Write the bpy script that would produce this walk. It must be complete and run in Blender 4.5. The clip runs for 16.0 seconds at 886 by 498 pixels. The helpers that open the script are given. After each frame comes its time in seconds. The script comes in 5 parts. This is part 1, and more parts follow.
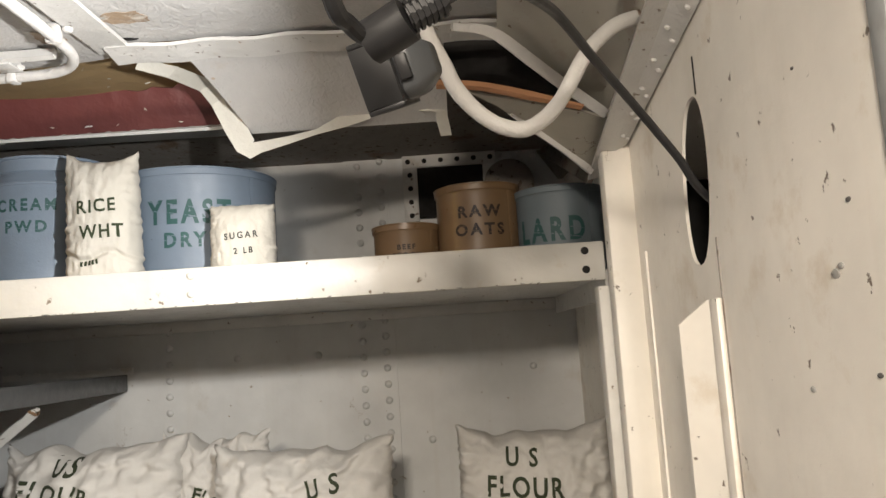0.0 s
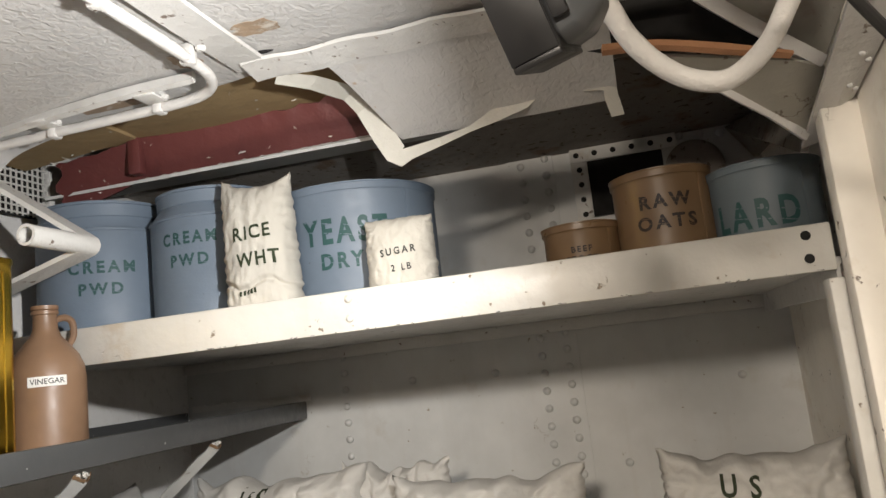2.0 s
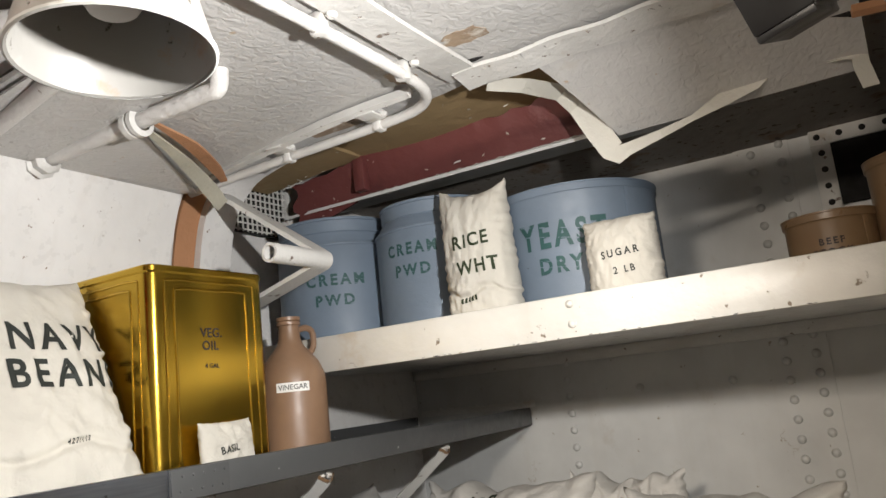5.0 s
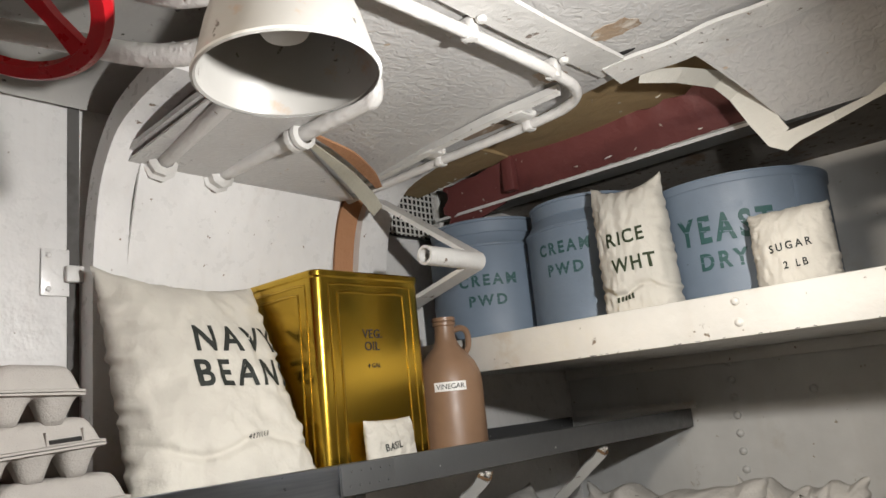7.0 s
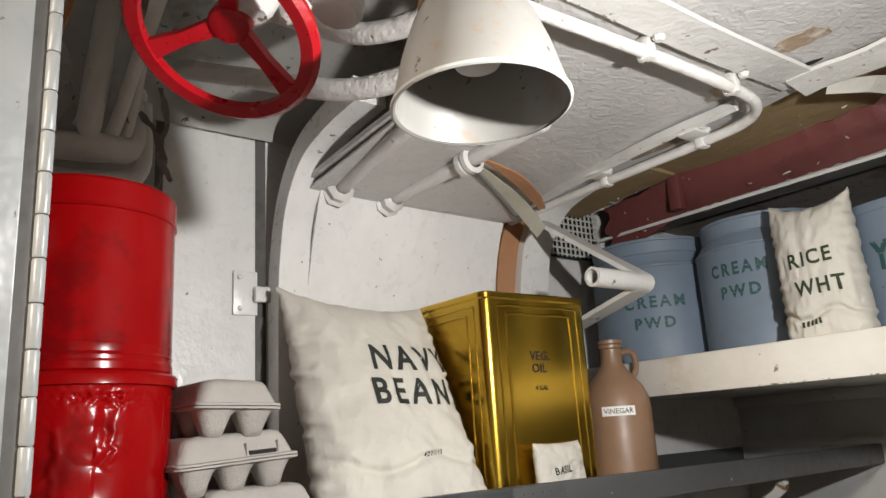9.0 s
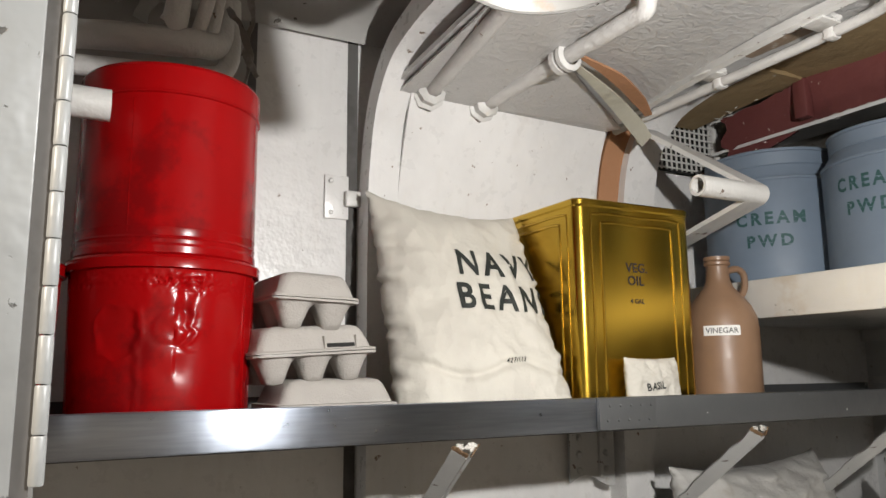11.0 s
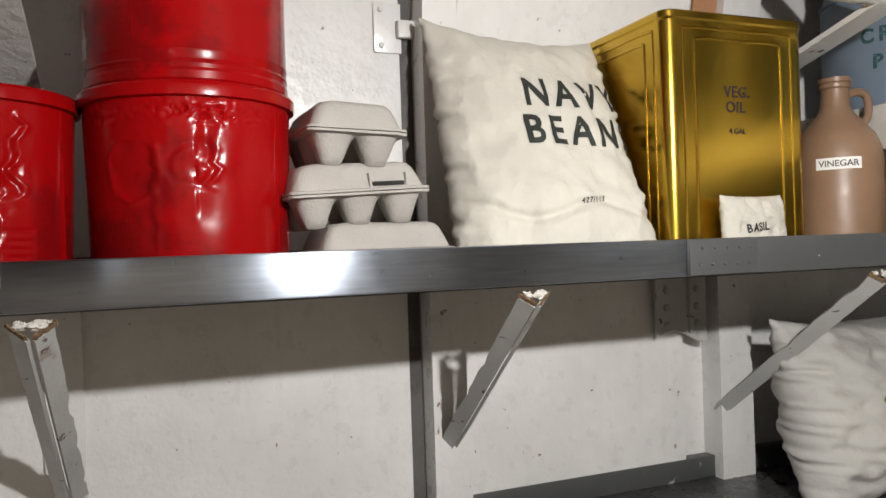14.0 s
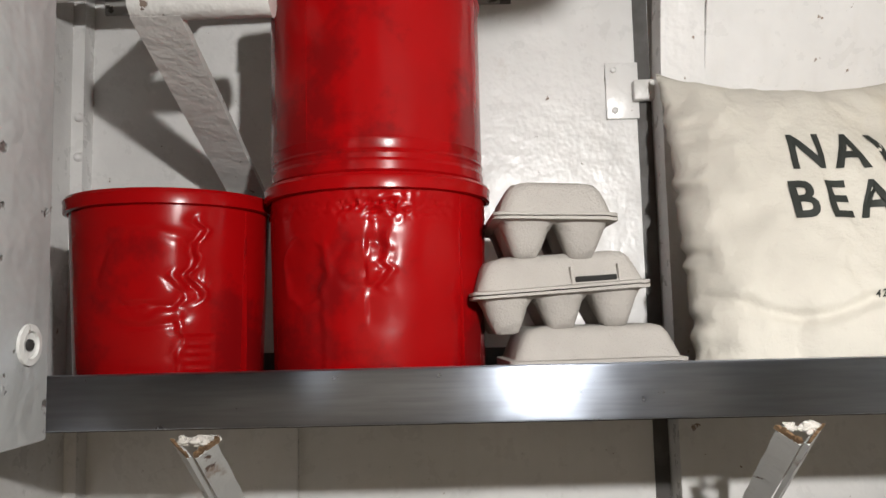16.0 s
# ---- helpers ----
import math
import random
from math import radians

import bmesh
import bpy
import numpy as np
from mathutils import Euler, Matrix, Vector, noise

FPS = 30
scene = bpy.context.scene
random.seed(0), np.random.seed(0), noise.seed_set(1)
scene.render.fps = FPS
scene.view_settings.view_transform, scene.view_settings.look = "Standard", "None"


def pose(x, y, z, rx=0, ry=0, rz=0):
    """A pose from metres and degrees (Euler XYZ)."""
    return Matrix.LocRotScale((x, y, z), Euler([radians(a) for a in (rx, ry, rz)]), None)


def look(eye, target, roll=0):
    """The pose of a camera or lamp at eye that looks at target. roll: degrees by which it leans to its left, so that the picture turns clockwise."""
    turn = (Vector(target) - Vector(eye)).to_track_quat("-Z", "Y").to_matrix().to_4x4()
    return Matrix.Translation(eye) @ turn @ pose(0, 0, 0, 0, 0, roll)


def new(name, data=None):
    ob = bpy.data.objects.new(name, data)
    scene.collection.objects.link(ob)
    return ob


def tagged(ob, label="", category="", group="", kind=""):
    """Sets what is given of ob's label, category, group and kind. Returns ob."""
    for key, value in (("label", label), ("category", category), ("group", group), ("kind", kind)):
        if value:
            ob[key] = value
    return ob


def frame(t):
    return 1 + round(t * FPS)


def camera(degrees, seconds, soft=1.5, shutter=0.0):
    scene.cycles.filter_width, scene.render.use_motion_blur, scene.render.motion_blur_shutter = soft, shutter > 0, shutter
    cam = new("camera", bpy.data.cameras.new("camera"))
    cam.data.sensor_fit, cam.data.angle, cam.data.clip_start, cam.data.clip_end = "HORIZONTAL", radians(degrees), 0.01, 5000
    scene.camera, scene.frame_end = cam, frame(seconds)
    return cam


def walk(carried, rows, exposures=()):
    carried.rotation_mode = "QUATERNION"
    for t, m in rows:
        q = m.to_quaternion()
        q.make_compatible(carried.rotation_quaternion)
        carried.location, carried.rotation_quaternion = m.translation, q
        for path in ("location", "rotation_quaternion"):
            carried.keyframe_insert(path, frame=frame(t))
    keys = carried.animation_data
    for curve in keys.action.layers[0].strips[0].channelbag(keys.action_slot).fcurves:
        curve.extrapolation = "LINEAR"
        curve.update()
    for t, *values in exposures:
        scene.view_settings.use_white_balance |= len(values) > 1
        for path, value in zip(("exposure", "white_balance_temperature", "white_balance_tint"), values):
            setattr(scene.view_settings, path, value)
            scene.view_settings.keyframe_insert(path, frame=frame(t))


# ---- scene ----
cam = camera(60.8, 16.0)
PATH = [
    (0, (0.064, 0.099, 1.548), (0.037, 2.084, 1.788), -3.7),
    (0.5, (0.051, 0.185, 1.547), (-0.072, 2.168, 1.781), -4.3),
    (1, (0.049, 0.24, 1.556), (-0.206, 2.209, 1.799), -5.3),
    (1.5, (0.055, 0.252, 1.562), (-0.33, 2.196, 1.836), -5.8),
    (2, (0.056, 0.258, 1.566), (-0.425, 2.176, 1.866), -6.5),
    (2.5, (0.053, 0.272, 1.565), (-0.54, 2.154, 1.896), -7.0),
    (3, (0.058, 0.279, 1.561), (-0.616, 2.129, 1.915), -7.1),
    (3.5, (0.059, 0.28, 1.565), (-0.675, 2.103, 1.938), -6.5),
    (4, (0.047, 0.286, 1.568), (-0.768, 2.072, 1.948), -6.1),
    (6.5, (0.036, 0.273, 1.575), (-1.192, 1.804, 1.96), -6.5),
    (7, (0.03, 0.271, 1.577), (-1.265, 1.74, 1.983), -5.8),
    (7.5, (0.02, 0.259, 1.582), (-1.358, 1.643, 2.013), -5.1),
    (8, (0.014, 0.248, 1.588), (-1.432, 1.552, 2.046), -4.6),
    (8.5, (0.009, 0.248, 1.586), (-1.483, 1.492, 2.061), -4.2),
    (9, (0.009, 0.238, 1.584), (-1.527, 1.424, 2.068), -3.6),
    (11.5, (-0.018, 0.325, 1.538), (-1.796, 1.197, 1.813), -0.6),
    (12, (-0.041, 0.349, 1.529), (-1.854, 1.165, 1.749), -1.6),
    (12.5, (-0.065, 0.375, 1.517), (-1.917, 1.111, 1.69), -2.7),
    (13, (-0.07, 0.395, 1.509), (-1.936, 1.107, 1.626), -3.3),
    (13.5, (-0.08, 0.371, 1.514), (-1.935, 1.116, 1.551), -2.8),
    (14, (-0.103, 0.38, 1.513), (-1.963, 1.116, 1.508), -1.9),
    (14.5, (-0.144, 0.44, 1.537), (-2.067, 0.99, 1.568), -0.8),
    (15, (-0.182, 0.481, 1.543), (-2.161, 0.763, 1.623), -1.2),
    (15.5, (-0.2, 0.494, 1.545), (-2.192, 0.583, 1.694), -1.7),
    (16, (-0.212, 0.498, 1.548), (-2.203, 0.472, 1.739), -1.4),
]
walk(cam, [(t, look(eye, target, roll)) for t, eye, target, roll in PATH],
     [(0, 0.28), (1, 0.2), (1.5, 0.18), (4, 0.1), (6.5, -0.14), (9, -0.25), (11.5, -0.03), (16, 0.0)])

# ---- light ----
world = bpy.data.worlds.new("world")
scene.world = world
world.use_nodes = True
world.node_tree.nodes["Background"].inputs[0].default_value = (0.9, 0.85, 0.78, 1)
world.node_tree.nodes["Background"].inputs[1].default_value = 0.006


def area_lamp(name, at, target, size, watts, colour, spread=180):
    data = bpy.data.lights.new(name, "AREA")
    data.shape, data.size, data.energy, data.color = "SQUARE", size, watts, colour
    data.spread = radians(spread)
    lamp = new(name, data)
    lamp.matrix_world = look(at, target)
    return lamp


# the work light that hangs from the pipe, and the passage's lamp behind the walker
WORK_LIGHT = pose(0.026, 0.705, 1.772, 20, -12, -12)
area_lamp("work_light_beam", WORK_LIGHT @ Vector((-0.007, 0, 0)), WORK_LIGHT @ Vector((-1, 0, 0)), 0.026, 11.5, (1.0, 0.98, 0.955), 175)
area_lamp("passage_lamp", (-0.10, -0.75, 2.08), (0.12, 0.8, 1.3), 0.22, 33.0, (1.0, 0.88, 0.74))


# ---- materials ----
def material(name, colour, rough=0.5, metal=0.0, grain=0.0, grain_scale=300.0, lumps=0.0, lump_scale=25.0, dirt=None, dirt_scale=9.0,
             dirt_from=0.62, dirt_amount=0.7, tint=0.06, coat=0.0, speck=None, speck_from=0.66, patchy=0.09,
             crack=None, crack_from=0.56, streak=0.0, spec=0.5):
    """A surface with fine grain, broad lumps, a slow change of tint, and stains of its own."""
    m = bpy.data.materials.new(name)
    m.use_nodes = True
    n, l = m.node_tree.nodes, m.node_tree.links
    b = n["Principled BSDF"]
    b.inputs["Roughness"].default_value, b.inputs["Metallic"].default_value = rough, metal
    b.inputs["Coat Weight"].default_value = coat
    b.inputs["Specular IOR Level"].default_value = spec
    relief = []
    co = n.new("ShaderNodeTexCoord").outputs["Object"]

    def cloud(scale, detail=4.0, rough_=0.6):
        t = n.new("ShaderNodeTexNoise")
        t.inputs["Scale"].default_value, t.inputs["Detail"].default_value, t.inputs["Roughness"].default_value = scale, detail, rough_
        l.new(co, t.inputs["Vector"])
        return t.outputs["Fac"]

    def ramp(fac, lo, hi, a, c):
        r = n.new("ShaderNodeMapRange")
        r.inputs["From Min"].default_value, r.inputs["From Max"].default_value = lo, hi
        r.inputs["To Min"].default_value, r.inputs["To Max"].default_value = a, c
        l.new(fac, r.inputs["Value"])
        return r.outputs["Result"]

    def mix(fac, a, c):
        x = n.new("ShaderNodeMix")
        x.data_type = "RGBA"
        l.new(fac, x.inputs[0])
        for socket, v in ((x.inputs[6], a), (x.inputs[7], c)):
            if isinstance(v, tuple):
                socket.default_value = (*v, 1)
            else:
                l.new(v, socket)
        return x.outputs[2]

    dark = tuple(c * (1 - 2 * tint) for c in colour)
    light = tuple(min(1.0, c * (1 + tint)) for c in colour)
    out = mix(ramp(cloud(6.0), 0.3, 0.7, 0, 1), dark, light)
    if dirt:
        out = mix(ramp(cloud(dirt_scale, 6.0, 0.65), dirt_from, dirt_from + 0.1, 0, dirt_amount), out, dirt)
    if streak:
        run = n.new("ShaderNodeMapping")
        run.inputs["Scale"].default_value = (38, 38, 2.2)
        l.new(co, run.inputs["Vector"])
        t = n.new("ShaderNodeTexNoise")
        t.inputs["Scale"].default_value, t.inputs["Detail"].default_value = 1.0, 4.0
        l.new(run.outputs["Vector"], t.inputs["Vector"])
        out = mix(ramp(t.outputs["Fac"], 0.55, 0.75, 0, streak), out, dirt or (0.4, 0.33, 0.25))
    if crack:
        far = n.new("ShaderNodeMath")
        far.operation = "SUBTRACT"
        far.inputs[1].default_value = 0.5
        l.new(cloud(7.0, 5.0, 0.6), far.inputs[0])
        size = n.new("ShaderNodeMath")
        size.operation = "ABSOLUTE"
        l.new(far.outputs[0], size.inputs[0])
        both = n.new("ShaderNodeMath")
        both.operation = "MULTIPLY"
        l.new(ramp(size.outputs[0], 0.0015, 0.0045, 0.85, 0), both.inputs[0])
        l.new(ramp(cloud(3.3, 3.0), crack_from, crack_from + 0.05, 0, 1), both.inputs[1])
        out = mix(both.outputs[0], out, crack)
        relief.append(both.outputs[0])
    if speck:
        chips = ramp(cloud(55.0, 4.0, 0.55), speck_from, speck_from + 0.03, 0, 0.9)
        out = mix(chips, out, speck)
        relief.append(chips)
    l.new(out, b.inputs["Base Color"])
    l.new(ramp(cloud(40.0), 0.3, 0.7, max(0.03, rough - patchy), min(1, rough + patchy)), b.inputs["Roughness"])
    normal = None
    for strength, scale, far in ((lumps, lump_scale, 0.01), (grain, grain_scale, 0.002)):
        if strength:
            u = n.new("ShaderNodeBump")
            u.inputs["Strength"].default_value, u.inputs["Distance"].default_value = strength, far
            l.new(cloud(scale, 3.0), u.inputs["Height"])
            if normal:
                l.new(normal, u.inputs["Normal"])
            normal = u.outputs["Normal"]
    for mask in relief:
        u = n.new("ShaderNodeBump")
        u.invert = True
        u.inputs["Strength"].default_value, u.inputs["Distance"].default_value = 0.6, 0.0015
        l.new(mask, u.inputs["Height"])
        if normal:
            l.new(normal, u.inputs["Normal"])
        normal = u.outputs["Normal"]
    if normal:
        l.new(normal, b.inputs["Normal"])
    return m


M = {}
M["white"] = material("white_wall_paint", (0.71, 0.7, 0.685), 0.32, lumps=0.3, lump_scale=26, grain=0.15, grain_scale=160, dirt=(0.42, 0.36, 0.29), dirt_from=0.66, dirt_amount=0.35, speck=(0.2, 0.13, 0.08), speck_from=0.7, crack=(0.36, 0.3, 0.24), crack_from=0.67, streak=0.1)
M["east"] = material("cream_wall_paint", (0.83, 0.79, 0.715), 0.42, lumps=0.10, lump_scale=14, grain=0.15, grain_scale=120, dirt=(0.55, 0.45, 0.32), dirt_from=0.58, dirt_amount=0.4, speck=(0.15, 0.11, 0.08), speck_from=0.685, crack=(0.2, 0.14, 0.09), crack_from=0.63, streak=0.1)
M["shelf_white"] = material("cream_shelf_paint", (0.66, 0.642, 0.595), 0.4, lumps=0.12, lump_scale=30, grain=0.2, grain_scale=150, dirt=(0.50, 0.40, 0.28), dirt_from=0.60, dirt_amount=0.45, speck=(0.2, 0.15, 0.1), speck_from=0.685, crack=(0.25, 0.18, 0.12), crack_from=0.64, streak=0.1)
M["back"] = material("grey_white_bulkhead_paint", (0.57, 0.575, 0.565), 0.42, lumps=0.12, lump_scale=12, grain=0.12, grain_scale=150, dirt=(0.42, 0.38, 0.32), dirt_from=0.62, dirt_amount=0.35, speck=(0.3, 0.26, 0.2), speck_from=0.7, crack=(0.34, 0.3, 0.25), crack_from=0.68, streak=0.12)
M["stained"] = material("rust_stained_paint", (0.27, 0.245, 0.215), 0.6, lumps=0.4, lump_scale=25, grain=0.3, dirt=(0.16, 0.09, 0.05), dirt_scale=11, dirt_from=0.55, dirt_amount=0.8, speck=(0.07, 0.035, 0.02), speck_from=0.62)
M["ceiling"] = material("embossed_ceiling_paint", (0.52, 0.51, 0.495), 0.36, lumps=0.0, grain=0.0, dirt=(0.40, 0.33, 0.25), dirt_scale=5, dirt_from=0.68, dirt_amount=0.5, crack=(0.33, 0.26, 0.19), crack_from=0.64, speck=(0.42, 0.33, 0.24), speck_from=0.7)
M["trim"] = material("thick_white_trim_paint", (0.62, 0.61, 0.585), 0.4, lumps=0.25, lump_scale=45, grain=0.2, grain_scale=180, dirt=(0.40, 0.30, 0.2), dirt_from=0.62, dirt_amount=0.5, speck=(0.15, 0.1, 0.07), speck_from=0.665, crack=(0.22, 0.15, 0.1), crack_from=0.6)
M["pipe"] = material("lumpy_white_pipe_paint", (0.64, 0.625, 0.60), 0.4, lumps=0.35, lump_scale=60, grain=0.2, dirt=(0.42, 0.36, 0.30), dirt_from=0.62, dirt_amount=0.4, crack=(0.3, 0.24, 0.18), crack_from=0.63, speck=(0.2, 0.14, 0.09), speck_from=0.69)
M["grey"] = material("grey_shelf_paint", (0.072, 0.074, 0.075), 0.38, lumps=0.1, lump_scale=30, dirt=(0.26, 0.255, 0.245), dirt_from=0.68, dirt_amount=0.6, speck=(0.42, 0.42, 0.4), speck_from=0.69, dirt_scale=14)
M["darkgrey"] = material("dark_grey_gloss_paint", (0.05, 0.05, 0.05), 0.3, lumps=0.08, lump_scale=20)
M["strut"] = material("grey_white_strut_paint", (0.44, 0.44, 0.425), 0.4, lumps=0.15, lump_scale=40, grain=0.2, dirt=(0.17, 0.09, 0.045), dirt_from=0.64, dirt_amount=0.8, dirt_scale=22, speck=(0.1, 0.05, 0.03), speck_from=0.66)
M["steel"] = material("brushed_stainless_steel", (0.335, 0.37, 0.435), 0.30, metal=1.0, lumps=0.0, patchy=0.03, tint=0.05, speck=(0.85, 0.86, 0.88), speck_from=0.725)
# near-black in place of the darkness inside holes, slots and voids
M["dark"] = material("unlit_gap_black", (0.012, 0.011, 0.010), 0.9)
M["red"] = material("glossy_red_paint", (0.29, 0.002, 0.003), 0.22, lumps=0.04, lump_scale=20, dirt=(0.14, 0.003, 0.004), dirt_scale=9, dirt_from=0.5, dirt_amount=0.75, spec=0.2, patchy=0.04)
M["red_wheel"] = material("bright_red_wheel_paint", (0.42, 0.006, 0.012), 0.32, lumps=0.12, lump_scale=40)
M["gold"] = material("gold_lacquered_tinplate", (0.52, 0.335, 0.045), 0.24, metal=1.0, lumps=0.03, lump_scale=9, patchy=0.02, tint=0.04)
M["blue"] = material("blue_grey_can_paint", (0.148, 0.19, 0.245), 0.5, lumps=0.06, lump_scale=40, grain=0.15, tint=0.08, dirt=(0.15, 0.18, 0.22), dirt_from=0.66, dirt_amount=0.5, speck=(0.07, 0.08, 0.09), speck_from=0.72)
M["blue_dull"] = material("dull_blue_grey_can_paint", (0.125, 0.155, 0.175), 0.5, lumps=0.06, lump_scale=40, grain=0.15)
M["tan"] = material("tan_brown_can_paint", (0.205, 0.128, 0.067), 0.36, lumps=0.05, lump_scale=30, tint=0.08, dirt=(0.17, 0.1, 0.05), dirt_from=0.6, dirt_amount=0.5)
M["cloth"] = material("unbleached_cotton", (0.58, 0.55, 0.485), 0.9, lumps=0.42, lump_scale=34, grain=0.4, grain_scale=700, dirt=(0.60, 0.52, 0.40), dirt_from=0.64, dirt_amount=0.4)
M["cloth_grey"] = material("greyed_cotton", (0.53, 0.515, 0.485), 0.9, lumps=0.4, lump_scale=38, grain=0.4, grain_scale=700, dirt=(0.38, 0.33, 0.26), dirt_from=0.62, dirt_amount=0.5)
M["pulp"] = material("grey_moulded_pulp", (0.40, 0.375, 0.345), 0.9, grain=0.5, grain_scale=500, lumps=0.2, lump_scale=90, tint=0.08)
M["jug"] = material("brown_stoneware", (0.25, 0.15, 0.09), 0.42, lumps=0.06, lump_scale=30, tint=0.12)
M["ink"] = material("black_stencil_ink", (0.022, 0.026, 0.022), 0.7, tint=0.2)
M["ink_green"] = material("dark_green_stencil_ink", (0.026, 0.036, 0.014), 0.8, tint=0.2)
M["ink_olive"] = material("dark_olive_stencil_ink", (0.028, 0.040, 0.016), 0.8, tint=0.2)
M["ink_teal"] = material("green_stencil_paint", (0.018, 0.075, 0.072), 0.6, tint=0.15)
M["ink_brown"] = material("dark_brown_stencil_paint", (0.03, 0.02, 0.016), 0.6)
M["ink_lime"] = material("olive_green_stencil_ink", (0.16, 0.22, 0.02), 0.8, tint=0.2)
M["maroon"] = material("maroon_primer", (0.115, 0.03, 0.028), 0.55, lumps=0.3, lump_scale=25, dirt=(0.075, 0.02, 0.02), dirt_from=0.55, speck=(0.4, 0.36, 0.3), speck_from=0.7)
M["ochre"] = material("ochre_insulation", (0.28, 0.2, 0.1), 0.8, lumps=0.4, lump_scale=22, grain=0.3, dirt=(0.22, 0.13, 0.06), dirt_from=0.55, speck=(0.45, 0.42, 0.34), speck_from=0.7)
M["fibre"] = material("bare_brown_fibreboard", (0.40, 0.20, 0.10), 0.85, lumps=0.3, lump_scale=50, grain=0.3)
M["flap"] = material("yellowed_board_facing", (0.46, 0.44, 0.36), 0.6, lumps=0.3, lump_scale=40, dirt=(0.30, 0.2, 0.11), dirt_from=0.6)
# grime, plus the shade from lamp and pipes put into the grey
M["haunch"] = material("grimy_and_shaded_grey_paint", (0.36, 0.35, 0.33), 0.45, lumps=0.25, lump_scale=20, dirt=(0.12, 0.09, 0.07), dirt_scale=5, dirt_from=0.58, dirt_amount=0.7, speck=(0.05, 0.04, 0.03), speck_from=0.66)
M["paper"] = material("peeling_paint_skin", (0.58, 0.56, 0.5), 0.55, lumps=0.3, lump_scale=40, dirt=(0.35, 0.24, 0.13), dirt_from=0.68)
# dark colour for the shade in gaps, also used for pits and dark flecks
M["gap"] = material("recess_shade_and_fleck_paint", (0.10, 0.095, 0.09), 0.6, lumps=0.2, dirt=(0.05, 0.045, 0.04), dirt_from=0.5)
# cream with the upper corner's dimness put into its colour
M["dull"] = material("dimmed_cream_plate_paint", (0.40, 0.38, 0.325), 0.5, lumps=0.2, lump_scale=30, grain=0.2, dirt=(0.25, 0.19, 0.13), dirt_from=0.58, dirt_amount=0.5, speck=(0.15, 0.1, 0.07), speck_from=0.68, crack=(0.15, 0.1, 0.07), crack_from=0.58)
M["torn"] = material("torn_white_paint_crust", (0.60, 0.57, 0.52), 0.7, lumps=0.5, lump_scale=90, dirt=(0.30, 0.16, 0.07), dirt_scale=60, dirt_from=0.58, dirt_amount=0.8, speck=(0.06, 0.04, 0.03), speck_from=0.62)
M["rust"] = material("bare_rusty_brown_edge", (0.19, 0.115, 0.06), 0.85, lumps=0.4, lump_scale=120, dirt=(0.08, 0.045, 0.02), dirt_scale=60, dirt_from=0.52, dirt_amount=0.9)
M["black"] = material("black_rubber", (0.02, 0.02, 0.021), 0.45)
M["lampgrey"] = material("dark_grey_plastic", (0.075, 0.08, 0.085), 0.45, lumps=0.05)
M["enamel"] = material("chipped_white_enamel", (0.27, 0.262, 0.245), 0.4, lumps=0.06, dirt=(0.30, 0.17, 0.08), dirt_from=0.60, dirt_amount=0.7, dirt_scale=16, speck=(0.06, 0.045, 0.035), speck_from=0.665)
M["door"] = material("pale_grey_metal_paint", (0.31, 0.32, 0.318), 0.38, lumps=0.25, lump_scale=26, dirt=(0.20, 0.195, 0.185), dirt_from=0.58, speck=(0.07, 0.065, 0.06), speck_from=0.65, crack=(0.1, 0.09, 0.08), crack_from=0.66)
M["label"] = material("white_paper_label", (0.8, 0.79, 0.76), 0.7)
M["deck"] = material("grey_deck_paint", (0.13, 0.10, 0.09), 0.55, lumps=0.2, dirt=(0.2, 0.19, 0.18))
M["mesh"] = material("white_painted_wire", (0.6, 0.59, 0.56), 0.5)

# the steel lip is brushed along its length, which draws highlights out upwards
st = M["steel"].node_tree
tangent = st.nodes.new("ShaderNodeTangent")
tangent.direction_type = "UV_MAP"
sp = st.nodes["Principled BSDF"]
sp.inputs["Anisotropic"].default_value = 0.93
st.links.new(tangent.outputs["Tangent"], sp.inputs["Tangent"])
lines, spread_out, where = st.nodes.new("ShaderNodeTexNoise"), st.nodes.new("ShaderNodeMapping"), st.nodes.new("ShaderNodeTexCoord")
spread_out.inputs["Scale"].default_value = (40, 16, 260)
lines.inputs["Scale"].default_value, lines.inputs["Detail"].default_value = 1.0, 4.0
st.links.new(where.outputs["Object"], spread_out.inputs["Vector"])
st.links.new(spread_out.outputs["Vector"], lines.inputs["Vector"])
shade_of = st.nodes.new("ShaderNodeMix")
shade_of.data_type, shade_of.blend_type = "RGBA", "MULTIPLY"
shade_of.inputs[0].default_value = 0.15
old = sp.inputs["Base Color"].links[0].from_socket
st.links.new(old, shade_of.inputs[6])
wide = st.nodes.new("ShaderNodeMapRange")
wide.inputs["From Min"].default_value, wide.inputs["From Max"].default_value, wide.inputs["To Min"].default_value, wide.inputs["To Max"].default_value = 0.35, 0.65, 0.35, 1.3
st.links.new(lines.outputs["Fac"], wide.inputs["Value"])
st.links.new(wide.outputs["Result"], shade_of.inputs[7])
st.links.new(shade_of.outputs[2], sp.inputs["Base Color"])

